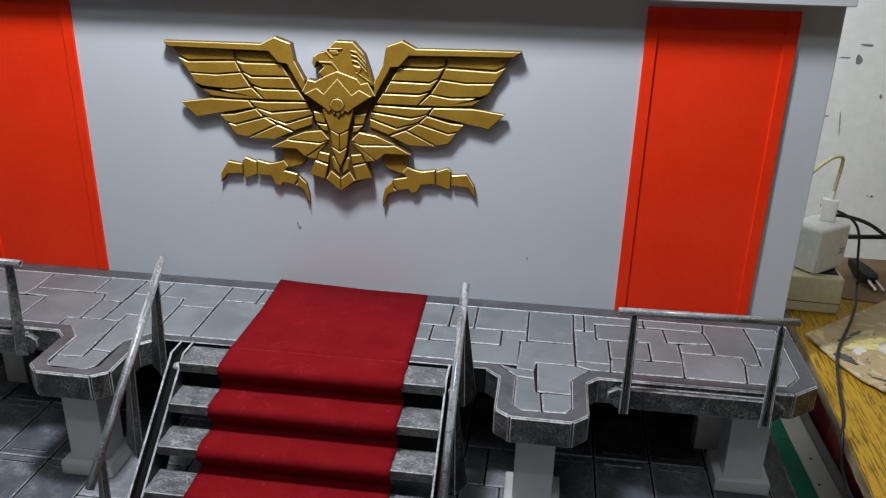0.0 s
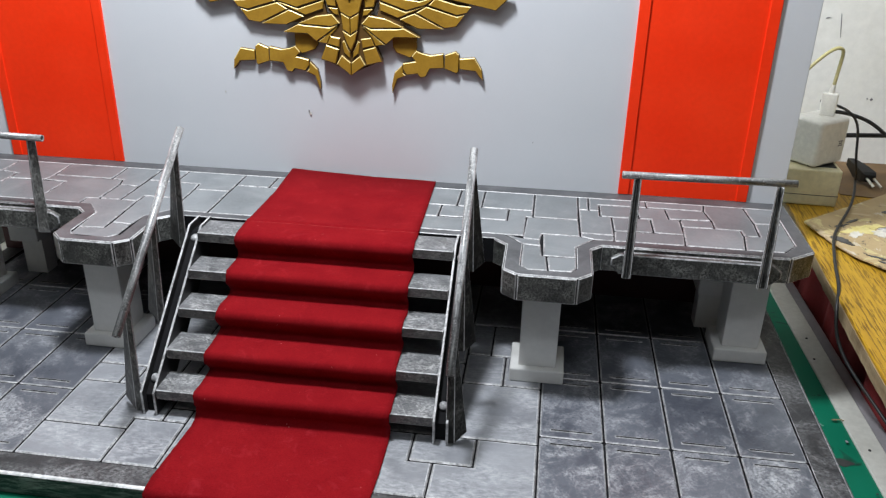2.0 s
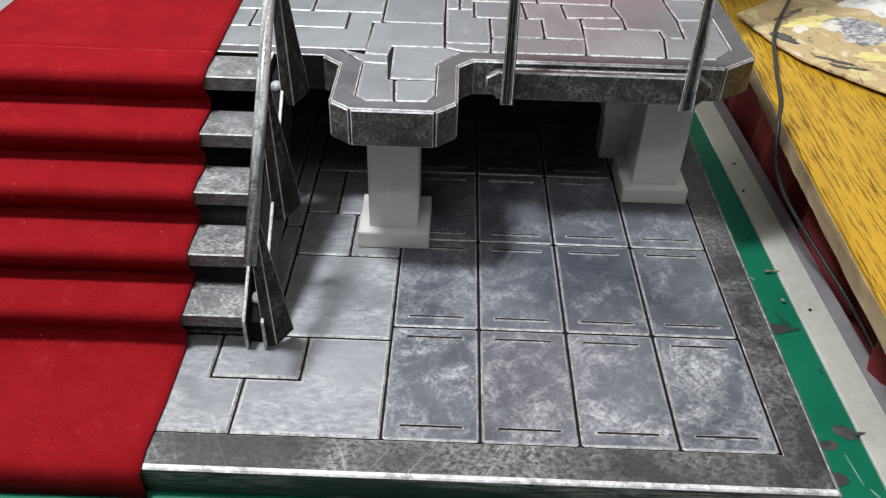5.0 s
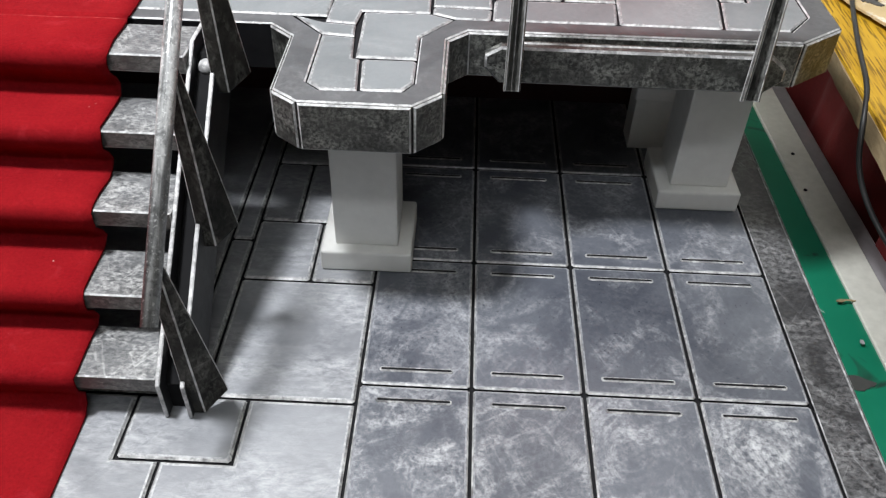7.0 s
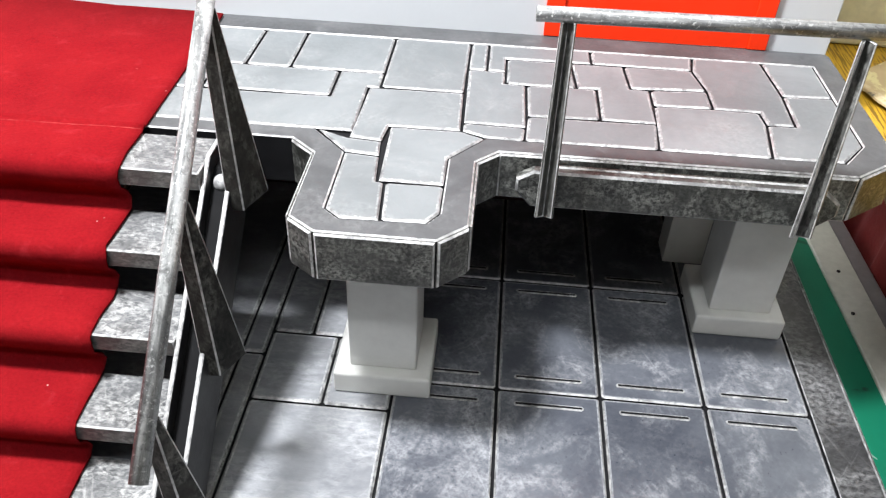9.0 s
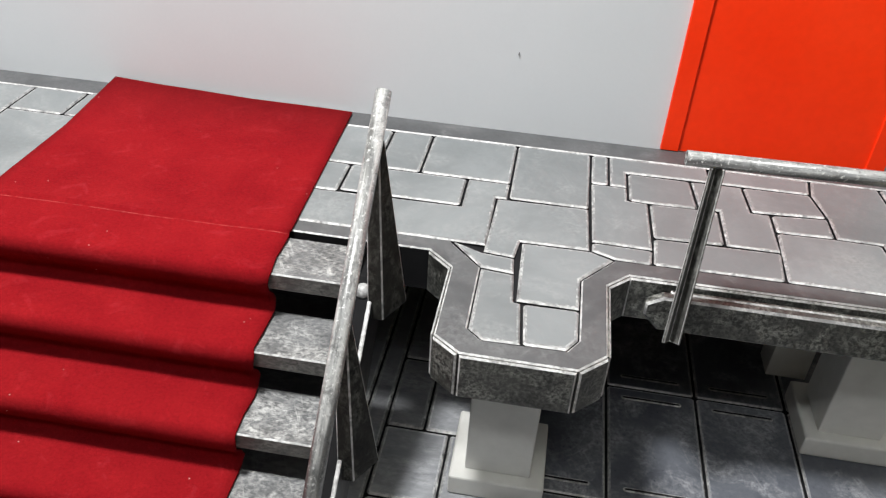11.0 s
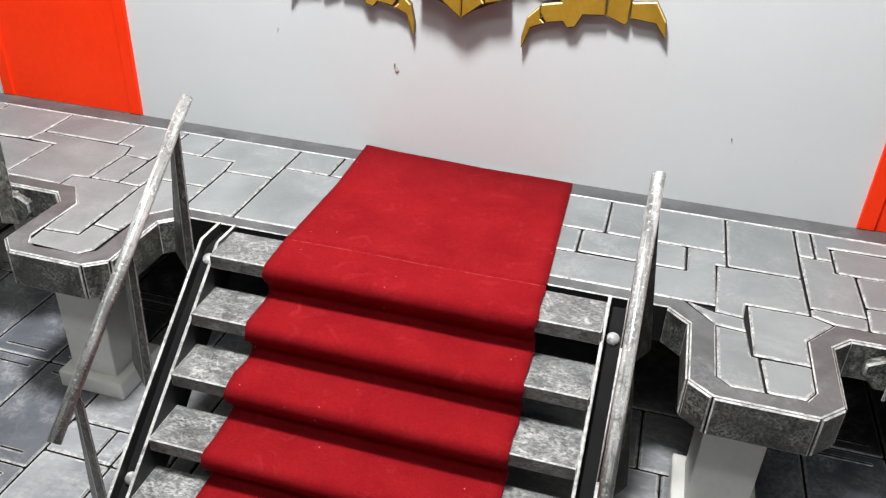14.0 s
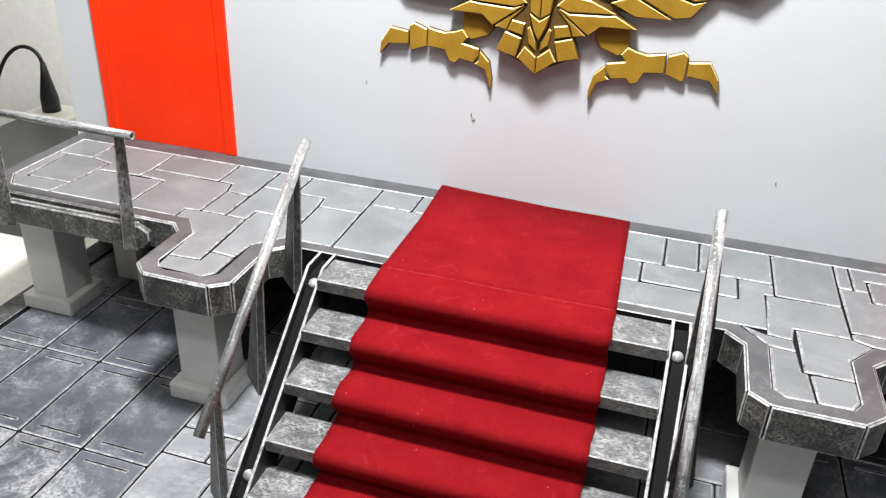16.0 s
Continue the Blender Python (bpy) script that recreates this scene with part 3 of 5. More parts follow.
def side_cabinet():
    bm = bmesh.new()
    box(bm, 0.492, 1.10, -0.30, 0.25, -0.78, SHELF - 0.0145, 0.006, 2)
    t = thing("side_cabinet", (0.79, -0.03, -0.78), "low cabinet draped in dark red cloth", "cabinet")
    part("body", bm, [M["darkgrey"], M["darkgrey"]], t)
    bm = bmesh.new()
    cloth = [(0.482 + 0.006 * math.sin(i * 0.55) + 0.004 * math.sin(i * 1.3 + 1), -0.315 + i * 0.0095) for i in range(60)]
    front = [(1.10 - i * 0.0206, -0.316 + 0.005 * math.sin(i * 0.6)) for i in range(30)]
    outline = front + cloth
    rows = []
    for k, z in enumerate((SHELF - 0.0146, SHELF - 0.022, 0.0, -0.12, -0.35, -0.77)):
        swell = 0.004 * k
        rows.append([bm.verts.new((x - (swell if i >= 30 else 0) + 0.002 * math.sin(i * 0.9 + k), y - (swell if i < 30 else 0), z)) for i, (x, y) in enumerate(outline)])
    for a, b in zip(rows, rows[1:]):
        for i in range(len(outline) - 1):
            bm.faces.new((a[i], a[i + 1], b[i + 1], b[i]))
    drape = part("drape", bm, M["redcloth"], t, "dark red cloth hanging in folds", smooth=True)
    mod = drape.modifiers.new("thickness", "SOLIDIFY")
    mod.thickness = 0.0015
    t = thing("wooden_board", (0.7, -0.05, SHELF - 0.014), "yellow oak laminate board with a chipped plywood edge", "board")
    part("core", board_core(), M["plywood"], t, "pale splintered plywood edge")
    bm = bmesh.new()
    prism(bm, [(x + 0.0006, y) for x, y in BOARD_EDGE] + [(1.10, 0.2785), (1.10, -0.3335)], SHELF - 0.003, SHELF, 0.0008, bottom=True)
    part("veneer", bm, [M["wood"], M["wood"]], t, "oak grain laminate")


def board_core():
    bm = bmesh.new()
    rng = random.Random(3)
    left = []
    for p, q in zip(BOARD_EDGE, BOARD_EDGE[1:]):
        left += [(p[0] + (q[0] - p[0]) * k / 10 + rng.uniform(-0.0006, 0.0004), p[1] + (q[1] - p[1]) * k / 10) for k in range(10)]
    prism(bm, left + [BOARD_EDGE[-1], (1.10, 0.2785), (1.10, -0.3335)], SHELF - 0.014, SHELF - 0.003, bottom=True)
    return bm


# ---- the display base ----
def softened(poly, r):
    """The outline with its corners cut a little, as worn slabs have them."""
    out, n, way = [], len(poly), area(poly)
    bends = [(Vector(poly[(i + 1) % n]) - Vector(poly[i])).cross(Vector(poly[i - 1]) - Vector(poly[i])) * way for i in range(n)]
    if min(bends) < 0:
        return list(poly)
    for i in range(n):
        a, b, c = Vector(poly[i - 1]), Vector(poly[i]), Vector(poly[(i + 1) % n])
        u, v = a - b, c - b
        if abs(u.normalized().dot(v.normalized())) > 0.3 or (v.x * u.y - v.y * u.x) * way <= 0:
            out.append(tuple(b))
            continue
        out.append(tuple(b + u * min(0.3, r / u.length)))
        out.append(tuple(b + v * min(0.3, r / v.length)))
    return out


def tile(name, poly, parent, materials, low, high, gap=0.0006, chamfer=0.0009, label="", rim=0.0, rim_paint=None):
    """A slab; the brush went from front to back, so the edges that run across it caught the silver."""
    bm = bmesh.new()
    prism(bm, softened(poly, 0.0014), low, high, chamfer, gap=gap)
    for f in list(bm.faces):
        f.normal_update()
        if abs(f.normal.z) < 0.2:
            f.material_index = 2
        elif abs(f.normal.z) < 0.95 and abs(f.normal.x) > abs(f.normal.y):
            f.material_index = 3
    if rim:
        tops = [f for f in bm.faces if f.normal.z > 0.98]
        band = bmesh.ops.inset_region(bm, faces=tops, thickness=rim, use_even_offset=True)["faces"]
        for f in band:
            f.material_index = 4
    return part(name, bm, [*materials, M["groove"], M["edge_soft"], rim_paint or materials[0]], parent, label)


def ring(bm, outer, inner, low, high, c):
    """A flat band between two outlines of equal count, both edges chamfered."""
    rows = [(outer, low), (outer, high - c), (inset(outer, c), high), (inset(inner, -c), high), (inner, high - c), (inner, low)]
    vs = [[bm.verts.new((x, y, z)) for x, y in p] for p, z in rows]
    n = len(outer)
    for k in range(5):
        for i in range(n):
            f = bm.faces.new((vs[k][i], vs[k][(i + 1) % n], vs[k + 1][(i + 1) % n], vs[k + 1][i]))
            f.material_index = (2, 1, 0, 1, 2)[k]


def display_base():
    t = thing("display_base", (0, -0.17, TABLE), "dark slate display base scored into slabs, edges brushed silver", "model base")
    bm = bmesh.new()
    prism(bm, rect(-0.408, 0.4035, -0.338, 0.012), TABLE + 0.0004, -0.0018, 0.0, bottom=True)
    part("slab", bm, M["groove"], t)
    bm = bmesh.new()
    ring(bm, [(-0.408, -0.338), (0.4035, -0.338), (0.4035, 0.012), (-0.408, 0.012)], [(-0.388, -0.3185), (0.384, -0.3185), (0.384, 0.0118), (-0.388, 0.0118)], -0.0019, 0.0, 0.0004)
    for f in bm.faces:
        f.normal_update()
        if f.material_index == 1 and abs(f.normal.x) > abs(f.normal.y):
            f.material_index = 3
    part("border", bm, [M["border"], M["edge_bright"], M["groove"], M["edge_soft"]], t, "black border streaked with silver")
    for a, b in (((-0.4085, -0.3395), (0.404, -0.3395)),):
        bm = bmesh.new()
        box(bm, a[0], b[0], -0.3405, -0.3368, TABLE + 0.0006, 0.0002, 0.0008)
        for f in bm.faces:
            f.normal_update()
            f.material_index = 1 if f.normal.z > 0.5 else 0
        part("front_face", bm, [M["base_face"], M["edge_bright"]], t, "black face streaked with silver")
    bm = bmesh.new()
    box(bm, 0.4035, 0.4055, -0.3405, 0.012, TABLE + 0.0006, -0.0004, 0.0008)
    part("side_face", bm, [M["base_face"], M["edge_soft"]], t)
    return t


def scored_line(bm, a, b, y):
    """A cut with round ends: a black slot inside a low burr, the burr's far side brushed."""
    n = 8
    turns = [-math.pi / 2 + math.pi * k / n for k in range(n + 1)]
    def outline(r):
        return [(b + r * math.cos(q), y + r * math.sin(q)) for q in turns] + [(a - r * math.cos(q), y - r * math.sin(q)) for q in turns]
    rings = [[bm.verts.new((*p, z)) for p in outline(r)] for r, z in ((0.00150, -0.0001), (0.00095, 0.00045), (0.00060, 0.00042), (0.00045, 0.0001))]
    for k in range(3):
        for i in range(len(rings[0])):
            j = (i + 1) % len(rings[0])
            f = bm.faces.new((rings[k][i], rings[k][j], rings[k + 1][j], rings[k + 1][i]))
            f.material_index = 1 if k == 2 else 2
    f = bm.faces.new(rings[-1])
    f.material_index = 1


def floor_tiles(t):
    rows = [-0.3182, -0.2382, -0.1570, -0.0765, 0.0115]
    dark, light = [M["floor_dark"], M["edge"]], [M["floor_light"], M["edge"]]
    for sign in (1, -1):
        for i in range(4):
            for j in range(4):
                x0 = 0.1875 + 0.0490 * i
                poly = rect(x0 + 0.0002, x0 + 0.0488, rows[j], rows[j + 1])
                if sign < 0:
                    poly = [(-x - 0.0002, y) for x, y in poly]
                tile("floor_slab", poly, t, [M["floor_scuffed"], M["edge"]] if j == 0 else dark, -0.0019, 0.0, 0.00055, 0.0007, rim=0.0007, rim_paint=M["rim_dark"])
                for y in ((rows[j] + 0.0085,) + ((rows[j + 1] - 0.0085,) if j < 3 else ())):
                    bm = bmesh.new()
                    a = x0 + 0.0095
                    b = x0 + 0.0395
                    if sign < 0:
                        a, b = -b - 0.0002, -a - 0.0002
                    scored_line(bm, a, b, y + 0.0004)
                    part("scored_line", bm, [M["rim_dark"], M["groove"], M["edge_soft"]], t)

    def pale_slab(*corners):
        tile("floor_slab", corners, t, light, -0.0019, 0.0, rim=0.0009, rim_paint=M["rim_light"])

    pale_slab((0.0, -0.318), (0.113, -0.318), (0.113, -0.281), (0.095, -0.281), (0.095, -0.249), (0.0, -0.249))
    pale_slab((0.113, -0.318), (0.1875, -0.318), (0.1875, -0.249), (0.142, -0.249), (0.142, -0.281), (0.113, -0.281))
    pale_slab(*rect(0.095, 0.142, -0.281, -0.249))
    pale_slab(*rect(0.122, 0.1875, -0.249, -0.176))
    pale_slab(*rect(0.11, 0.122, -0.249, -0.147))
    pale_slab(*rect(0.11, 0.122, -0.147, 0.0115))
    pale_slab(*rect(0.122, 0.156, -0.176, -0.131))
    pale_slab(*rect(0.156, 0.1875, -0.176, -0.131))
    pale_slab(*rect(0.122, 0.1425, -0.131, -0.079))
    pale_slab(*rect(0.1425, 0.1875, -0.131, -0.079))
    pale_slab(*rect(0.122, 0.1875, -0.079, 0.0115))
    pale_slab(*rect(0.0, 0.11, -0.249, 0.0115))
    pale_slab(*rect(-0.121, -0.080, -0.318, -0.266))
    pale_slab((-0.188, -0.318), (-0.121, -0.318), (-0.121, -0.279), (-0.188, -0.279))
    pale_slab(*rect(-0.188, -0.144, -0.279, -0.223))
    pale_slab((-0.144, -0.279), (-0.121, -0.279), (-0.121, -0.266), (-0.099, -0.266), (-0.099, -0.223), (-0.144, -0.223))
    pale_slab(*rect(-0.099, -0.080, -0.266, -0.249))
    pale_slab(*rect(-0.080, 0.0, -0.318, -0.249))
    pale_slab(*rect(-0.188, -0.157, -0.223, -0.197))
    pale_slab(*rect(-0.157, -0.1445, -0.223, -0.197))
    pale_slab(*rect(-0.1445, -0.113, -0.223, -0.147))
    pale_slab(*rect(-0.188, -0.1445, -0.197, -0.131))
    pale_slab(*rect(-0.1445, -0.113, -0.147, -0.079))
    pale_slab(*rect(-0.188, -0.1445, -0.131, -0.079))
    pale_slab(*rect(-0.188, -0.113, -0.079, 0.0115))
    pale_slab(*rect(-0.099, 0.0, -0.249, 0.0115))
    pale_slab(*rect(-0.113, -0.099, -0.223, 0.0115))


# ---- the raised platform ----
DECK = 0.1115
UNDER = 0.0890
OUTER = [(0.0, -0.1265), (0.140, -0.1265), (0.1515, -0.137), (0.1515, -0.182), (0.1625, -0.1905), (0.2075, -0.1905), (0.2185, -0.180), (0.2185, -0.135), (0.228, -0.1255), (0.3775, -0.1245), (0.3985, -0.1085), (0.3985, -0.002)]
INNER = [(0.0, -0.1175), (0.1475, -0.1175), (0.1635, -0.1345), (0.1635, -0.1755), (0.170, -0.1815), (0.203, -0.1805), (0.2075, -0.1735), (0.2075, -0.134), (0.222, -0.1155), (0.375, -0.1145), (0.387, -0.0985), (0.387, -0.0178), (0.0, -0.0178)]


def platform():
    t = thing("raised_platform", (0, -0.07, UNDER), "raised grey flagstone platform with two bastions and dark border", "platform")
    half = OUTER[1:]
    outline = half + mirrored(half)[::-1]
    bm = bmesh.new()
    prism(bm, outline, UNDER, DECK - 0.0018, bottom=True)
    part("deck_core", bm, [M["groove"], M["edge"]], t)
    # the face below the deck's edge, panel by panel
    for side in (1, -1):
        for a, b in zip(half, half[1:]):
            if side < 0:
                a, b = mirrored([b, a])
            d = Vector((b[0] - a[0], b[1] - a[1])).normalized() * 0.0003
            n = Vector((d.y, -d.x)).normalized()
            q = [(a[0] + d.x, a[1] + d.y), (b[0] - d.x, b[1] - d.y)]
            bm = bmesh.new()
            prism(bm, [(0, UNDER + 0.0003), (Vector(q[1]) - Vector(q[0])).length and ((Vector(q[1]) - Vector(q[0])).length, UNDER + 0.0003), ((Vector(q[1]) - Vector(q[0])).length, DECK - 0.0006), (0, DECK - 0.0006)], 0.0, 0.0014, 0.0007,
                  lambda u, v, w, q=q, d=d, n=n: (q[0][0] + d.normalized().x * u + n.x * w, q[0][1] + d.normalized().y * u + n.y * w, v))
            part("face_panel", bm, [M["iron"], M["edge"]], t)
    outer = OUTER[1:11] + [(0.3985, -0.001)]
    inner = INNER[1:11] + [(0.387, -0.0178)]
    bm = bmesh.new()
    ring(bm, outer + mirrored(outer)[::-1], inner + mirrored(inner)[::-1], DECK - 0.0019, DECK, 0.0006)
    part("border", bm, [M["deck_border"], M["edge"], M["groove"]], t, "dark border with silver edges")
    return t


def deck_tiles(t):
    b, f = -0.0178, -0.1175

    def stone(*corners):
        tile("flagstone", corners, t, [M["deck"], M["edge"]], DECK - 0.0019, DECK, 0.0006, 0.0007, rim=0.0008, rim_paint=M["rim_deck"])

    # the right-hand half
    stone(*rect(0.0000, 0.0715, f, b))
    stone(*rect(0.0715, 0.1005, -0.06, b))
    stone(*rect(0.1005, 0.1230, -0.06, b))
    stone(*rect(0.1230, 0.1700, -0.06, b))
    stone(*rect(0.0715, 0.0870, -0.088, -0.06))
    stone(*rect(0.0870, 0.1480, -0.0865, -0.06))
    stone((0.1480, -0.06), (0.1700, -0.06), (0.1700, -0.0755), (0.1645, -0.0755), (0.1645, f), (0.0715, f), (0.0715, -0.088), (0.1480, -0.0865))
    stone(*rect(0.1700, 0.2100, -0.0745, b))
    stone((0.1645, -0.0755), (0.2100, -0.0745), (0.2110, -0.1105), (0.1795, -0.111), (0.1780, -0.124), (0.1630, -0.1225))
    stone((0.1490, f), (0.1630, -0.1225), (0.1780, -0.124), (0.1790, -0.136), (0.1635, -0.1345))
    stone((0.1635, -0.1345), (0.1790, -0.136), (0.1805, -0.1545), (0.1835, -0.155), (0.1855, -0.181), (0.1700, -0.1815), (0.1635, -0.1755))
    stone((0.1795, -0.111), (0.2110, -0.1105), (0.2220, -0.1155), (0.2075, -0.134), (0.2075, -0.1545), (0.1805, -0.1545))
    stone((0.1835, -0.155), (0.2075, -0.1545), (0.2075, -0.1735), (0.2030, -0.1805), (0.1855, -0.181))
    stone(*rect(0.2100, 0.2195, -0.049, b))
    stone((0.2100, -0.049), (0.2290, -0.049), (0.2290, -0.0615), (0.2390, -0.062), (0.2395, -0.1035), (0.2110, -0.103))
    stone((0.2110, -0.103), (0.2395, -0.1035), (0.2385, -0.1153), (0.2220, -0.115), (0.2110, -0.1105))
    stone((0.2195, b), (0.2720, b), (0.2720, -0.033), (0.2290, -0.034), (0.2290, -0.049), (0.2195, -0.049))
    stone((0.2290, -0.034), (0.2615, -0.034), (0.2635, -0.0615), (0.2390, -0.062), (0.2290, -0.0615))
    stone((0.2720, b), (0.3250, b), (0.3225, -0.033), (0.2720, -0.033))
    stone((0.2615, -0.034), (0.2880, -0.0335), (0.2895, -0.058), (0.2985, -0.058), (0.2985, -0.0915), (0.2730, -0.0915), (0.2730, -0.061), (0.2635, -0.0615))
    stone((0.2880, -0.0335), (0.3225, -0.033), (0.3265, -0.055), (0.2895, -0.058))
    stone((0.2390, -0.062), (0.2730, -0.061), (0.2730, -0.0915), (0.2395, -0.093))
    stone((0.2395, -0.093), (0.2985, -0.0915), (0.2965, -0.1145), (0.2385, -0.115))
    stone((0.2985, -0.058), (0.3265, -0.055), (0.3265, -0.073), (0.2985, -0.074))
    stone((0.2985, -0.074), (0.3265, -0.073), (0.3475, -0.0735), (0.3485, -0.085), (0.3445, -0.1145), (0.2965, -0.1145))
    stone((0.3250, b), (0.3600, b), (0.3625, -0.055), (0.3615, -0.0845), (0.3485, -0.085), (0.3475, -0.0735), (0.3265, -0.073), (0.3265, -0.055), (0.3225, -0.033))
    stone((0.3600, b), (0.3870, b), (0.3870, -0.0535), (0.3625, -0.055))
    stone((0.3625, -0.055), (0.3870, -0.0535), (0.3870, -0.0985), (0.3750, -0.114), (0.3445, -0.1145), (0.3485, -0.085), (0.3615, -0.0845))
    # the left-hand half
    stone(*rect(-0.0815, 0.0, -0.0468, b))
    stone(*rect(-0.1142, -0.0815, -0.0468, b))
    stone((-0.1142, -0.0468), (0.0, -0.0468), (0.0, f), (-0.1134, f))
    stone((-0.1735, b), (-0.1142, b), (-0.1142, -0.0635), (-0.1480, -0.0640), (-0.1498, -0.0497), (-0.1735, -0.0492))
    stone((-0.1480, -0.0640), (-0.1142, -0.0635), (-0.1134, f), (-0.1470, f))
    stone((-0.2017, b), (-0.1735, b), (-0.1735, -0.0492), (-0.2015, -0.0485))
    stone((-0.2015, -0.0485), (-0.1735, -0.0492), (-0.1498, -0.0497), (-0.1480, -0.0640), (-0.1475, -0.0886), (-0.1850, -0.0888), (-0.1860, -0.1020), (-0.2020, -0.1015))
    stone((-0.1850, -0.0888), (-0.1475, -0.0886), (-0.1470, f), (-0.1635, -0.1345), (-0.1650, -0.1535), (-0.1835, -0.1518), (-0.1860, -0.1020))
    stone((-0.1835, -0.1518), (-0.1650, -0.1535), (-0.1655, -0.1755), (-0.1720, -0.1830), (-0.1985, -0.1845), (-0.2055, -0.1790), (-0.2065, -0.1658), (-0.1838, -0.1640))
    stone((-0.2338, -0.1033), (-0.2225, -0.1020), (-0.2020, -0.1015), (-0.1860, -0.1020), (-0.1838, -0.1640), (-0.2065, -0.1658), (-0.2080, -0.1345), (-0.2232, -0.1175), (-0.2340, -0.1170))
    stone((-0.2222, -0.0650), (-0.2022, -0.0668), (-0.2020, -0.1015), (-0.2225, -0.1020))
    stone((-0.2380, b), (-0.2017, b), (-0.2022, -0.0668), (-0.2222, -0.0650), (-0.2258, -0.0525), (-0.2372, -0.0515))
    stone((-0.2982, b), (-0.2380, b), (-0.2372, -0.0515), (-0.2965, -0.0513))
    stone((-0.2965, -0.0513), (-0.2258, -0.0525), (-0.2222, -0.0650), (-0.2225, -0.1020), (-0.2338, -0.1033), (-0.2340, -0.1160), (-0.2762, -0.1155), (-0.2763, -0.0670), (-0.2982, -0.0655))
    stone((-0.3540, b), (-0.2982, b), (-0.2965, -0.0513), (-0.2982, -0.0655), (-0.3348, -0.0675), (-0.3345, -0.0540), (-0.3535, -0.0490))
    stone((-0.3348, -0.0675), (-0.2763, -0.0670), (-0.2762, -0.1155), (-0.3412, -0.1150), (-0.3375, -0.0966))
    stone((-0.3780, -0.0497), (-0.3535, -0.0490), (-0.3345, -0.0540), (-0.3348, -0.0675), (-0.3375, -0.0966), (-0.3760, -0.0969))
    stone((-0.3870, b), (-0.3540, b), (-0.3535, -0.0490), (-0.3780, -0.0497), (-0.3870, -0.0500))
    stone((-0.3870, -0.0500), (-0.3780, -0.0497), (-0.3760, -0.0969), (-0.3375, -0.0966), (-0.3412, -0.1150), (-0.3750, -0.1145), (-0.3870, -0.0985))


def pillar(x, y, group):
    t = thing("pillar", (x, y, 0), "plain light grey square pillar on a low plinth", "pillar", group)
    bm = bmesh.new()
    box(bm, x - 0.0225, x + 0.0225, y - 0.0215, y + 0.0215, 0.0002, 0.0125, 0.0012, 2)
    part("plinth", bm, [M["pillar"], M["pillar"]], t)
    bm = bmesh.new()
    box(bm, x - 0.0155, x + 0.0155, y - 0.0155, y + 0.0155, 0.0125, UNDER, 0.0008, 2)
    part("shaft", bm, [M["pillar"], M["pillar"]], t)
    return t


def support_block(x0, x1, y0, y1):
    bm = bmesh.new()
    box(bm, x0, x1, y0, y1, 0.0400, UNDER, 0.0008)
    box(bm, x0 + 0.004, x1 - 0.004, y0 + 0.012, y1, 0.0002, 0.0400)
    tagged(part("support_block", bm, [M["pillar"], M["pillar"]]), "light grey block bracing the platform from below", "support", "platform braces")


# ---- the stairs ----
NOSE = [-0.1590, -0.1835, -0.2085, -0.2345, -0.2590]
TOP = [0.1110, 0.0885, 0.0665, 0.0440, 0.0225]


def staircase():
    t = thing("staircase", (0, -0.2, 0), "open-riser stair of dark drybrushed treads between channel sides", "stairs")
    for y, z in zip(NOSE, TOP):
        bm = bmesh.new()
        box(bm, -0.1050, 0.1095, y, y + 0.0275, z - 0.0085, z, 0.0006)
        # Every face but the top takes the darker tread material.
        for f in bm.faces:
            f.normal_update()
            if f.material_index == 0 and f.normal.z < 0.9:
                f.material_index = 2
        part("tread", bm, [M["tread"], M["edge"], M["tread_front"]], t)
    profile = [(-0.1275, 0.1130), (-0.1480, 0.1130), (-0.2610, 0.0205), (-0.2610, 0.0003), (-0.2400, 0.0003), (-0.1275, 0.0960)]
    web = [(-0.1275, 0.1060), (-0.1460, 0.1060), (-0.2550, 0.0150), (-0.2550, 0.0003), (-0.2400, 0.0003), (-0.1275, 0.0960)]
    for s, x in ((1, 0.1095), (-1, -0.1050)):
        for off, name in ((0.0, "inner_side"), (0.0100, "outer_side")):
            bm = bmesh.new()
            a = x + s * off
            prism(bm, profile, min(a, a + s * 0.0018), max(a, a + s * 0.0018), 0.0, SIDE, bottom=True)
            edges = [e for e in bm.edges if len(e.link_faces) == 2]
            bmesh.ops.bevel(bm, geom=edges, offset=0.0004, segments=1, affect="EDGES", material=1)
            for f in bm.faces:
                if abs(f.normal.x) < 0.5:
                    f.material_index = 1
            part(name, bm, [M["side_shaded"], M["edge"]], t)
        bm = bmesh.new()
        a, b = sorted((x + s * 0.0018, x + s * 0.0100))
        prism(bm, web, a, b, 0.0, SIDE, bottom=True)
        part("web", bm, M["black"], t, "black channel between the side plates")
        for y, z in ((-0.1515, 0.1030), (-0.2460, 0.0250)):
            bm = bmesh.new()
            up = Vector((0, -0.63, 0.77))
            turn = up.to_track_quat("Z", "X").to_matrix().to_4x4()
            bmesh.ops.create_uvsphere(bm, u_segments=18, v_segments=10, radius=0.0036, matrix=Matrix.Translation(Vector((x + s * 0.0059, y, z)) - up * 0.0012) @ turn @ Matrix.Diagonal((1, 1, 0.62, 1)))
            part("bolt", bm, M["edge_soft"], t, "domed silver bolt head", smooth=True)


def brushed(bm, width=0.00045):
    """Silver along every long edge."""
    edges = [e for e in bm.edges if e.calc_length() > 0.004]
    bmesh.ops.bevel(bm, geom=edges, offset=width, segments=1, affect="EDGES", material=1)


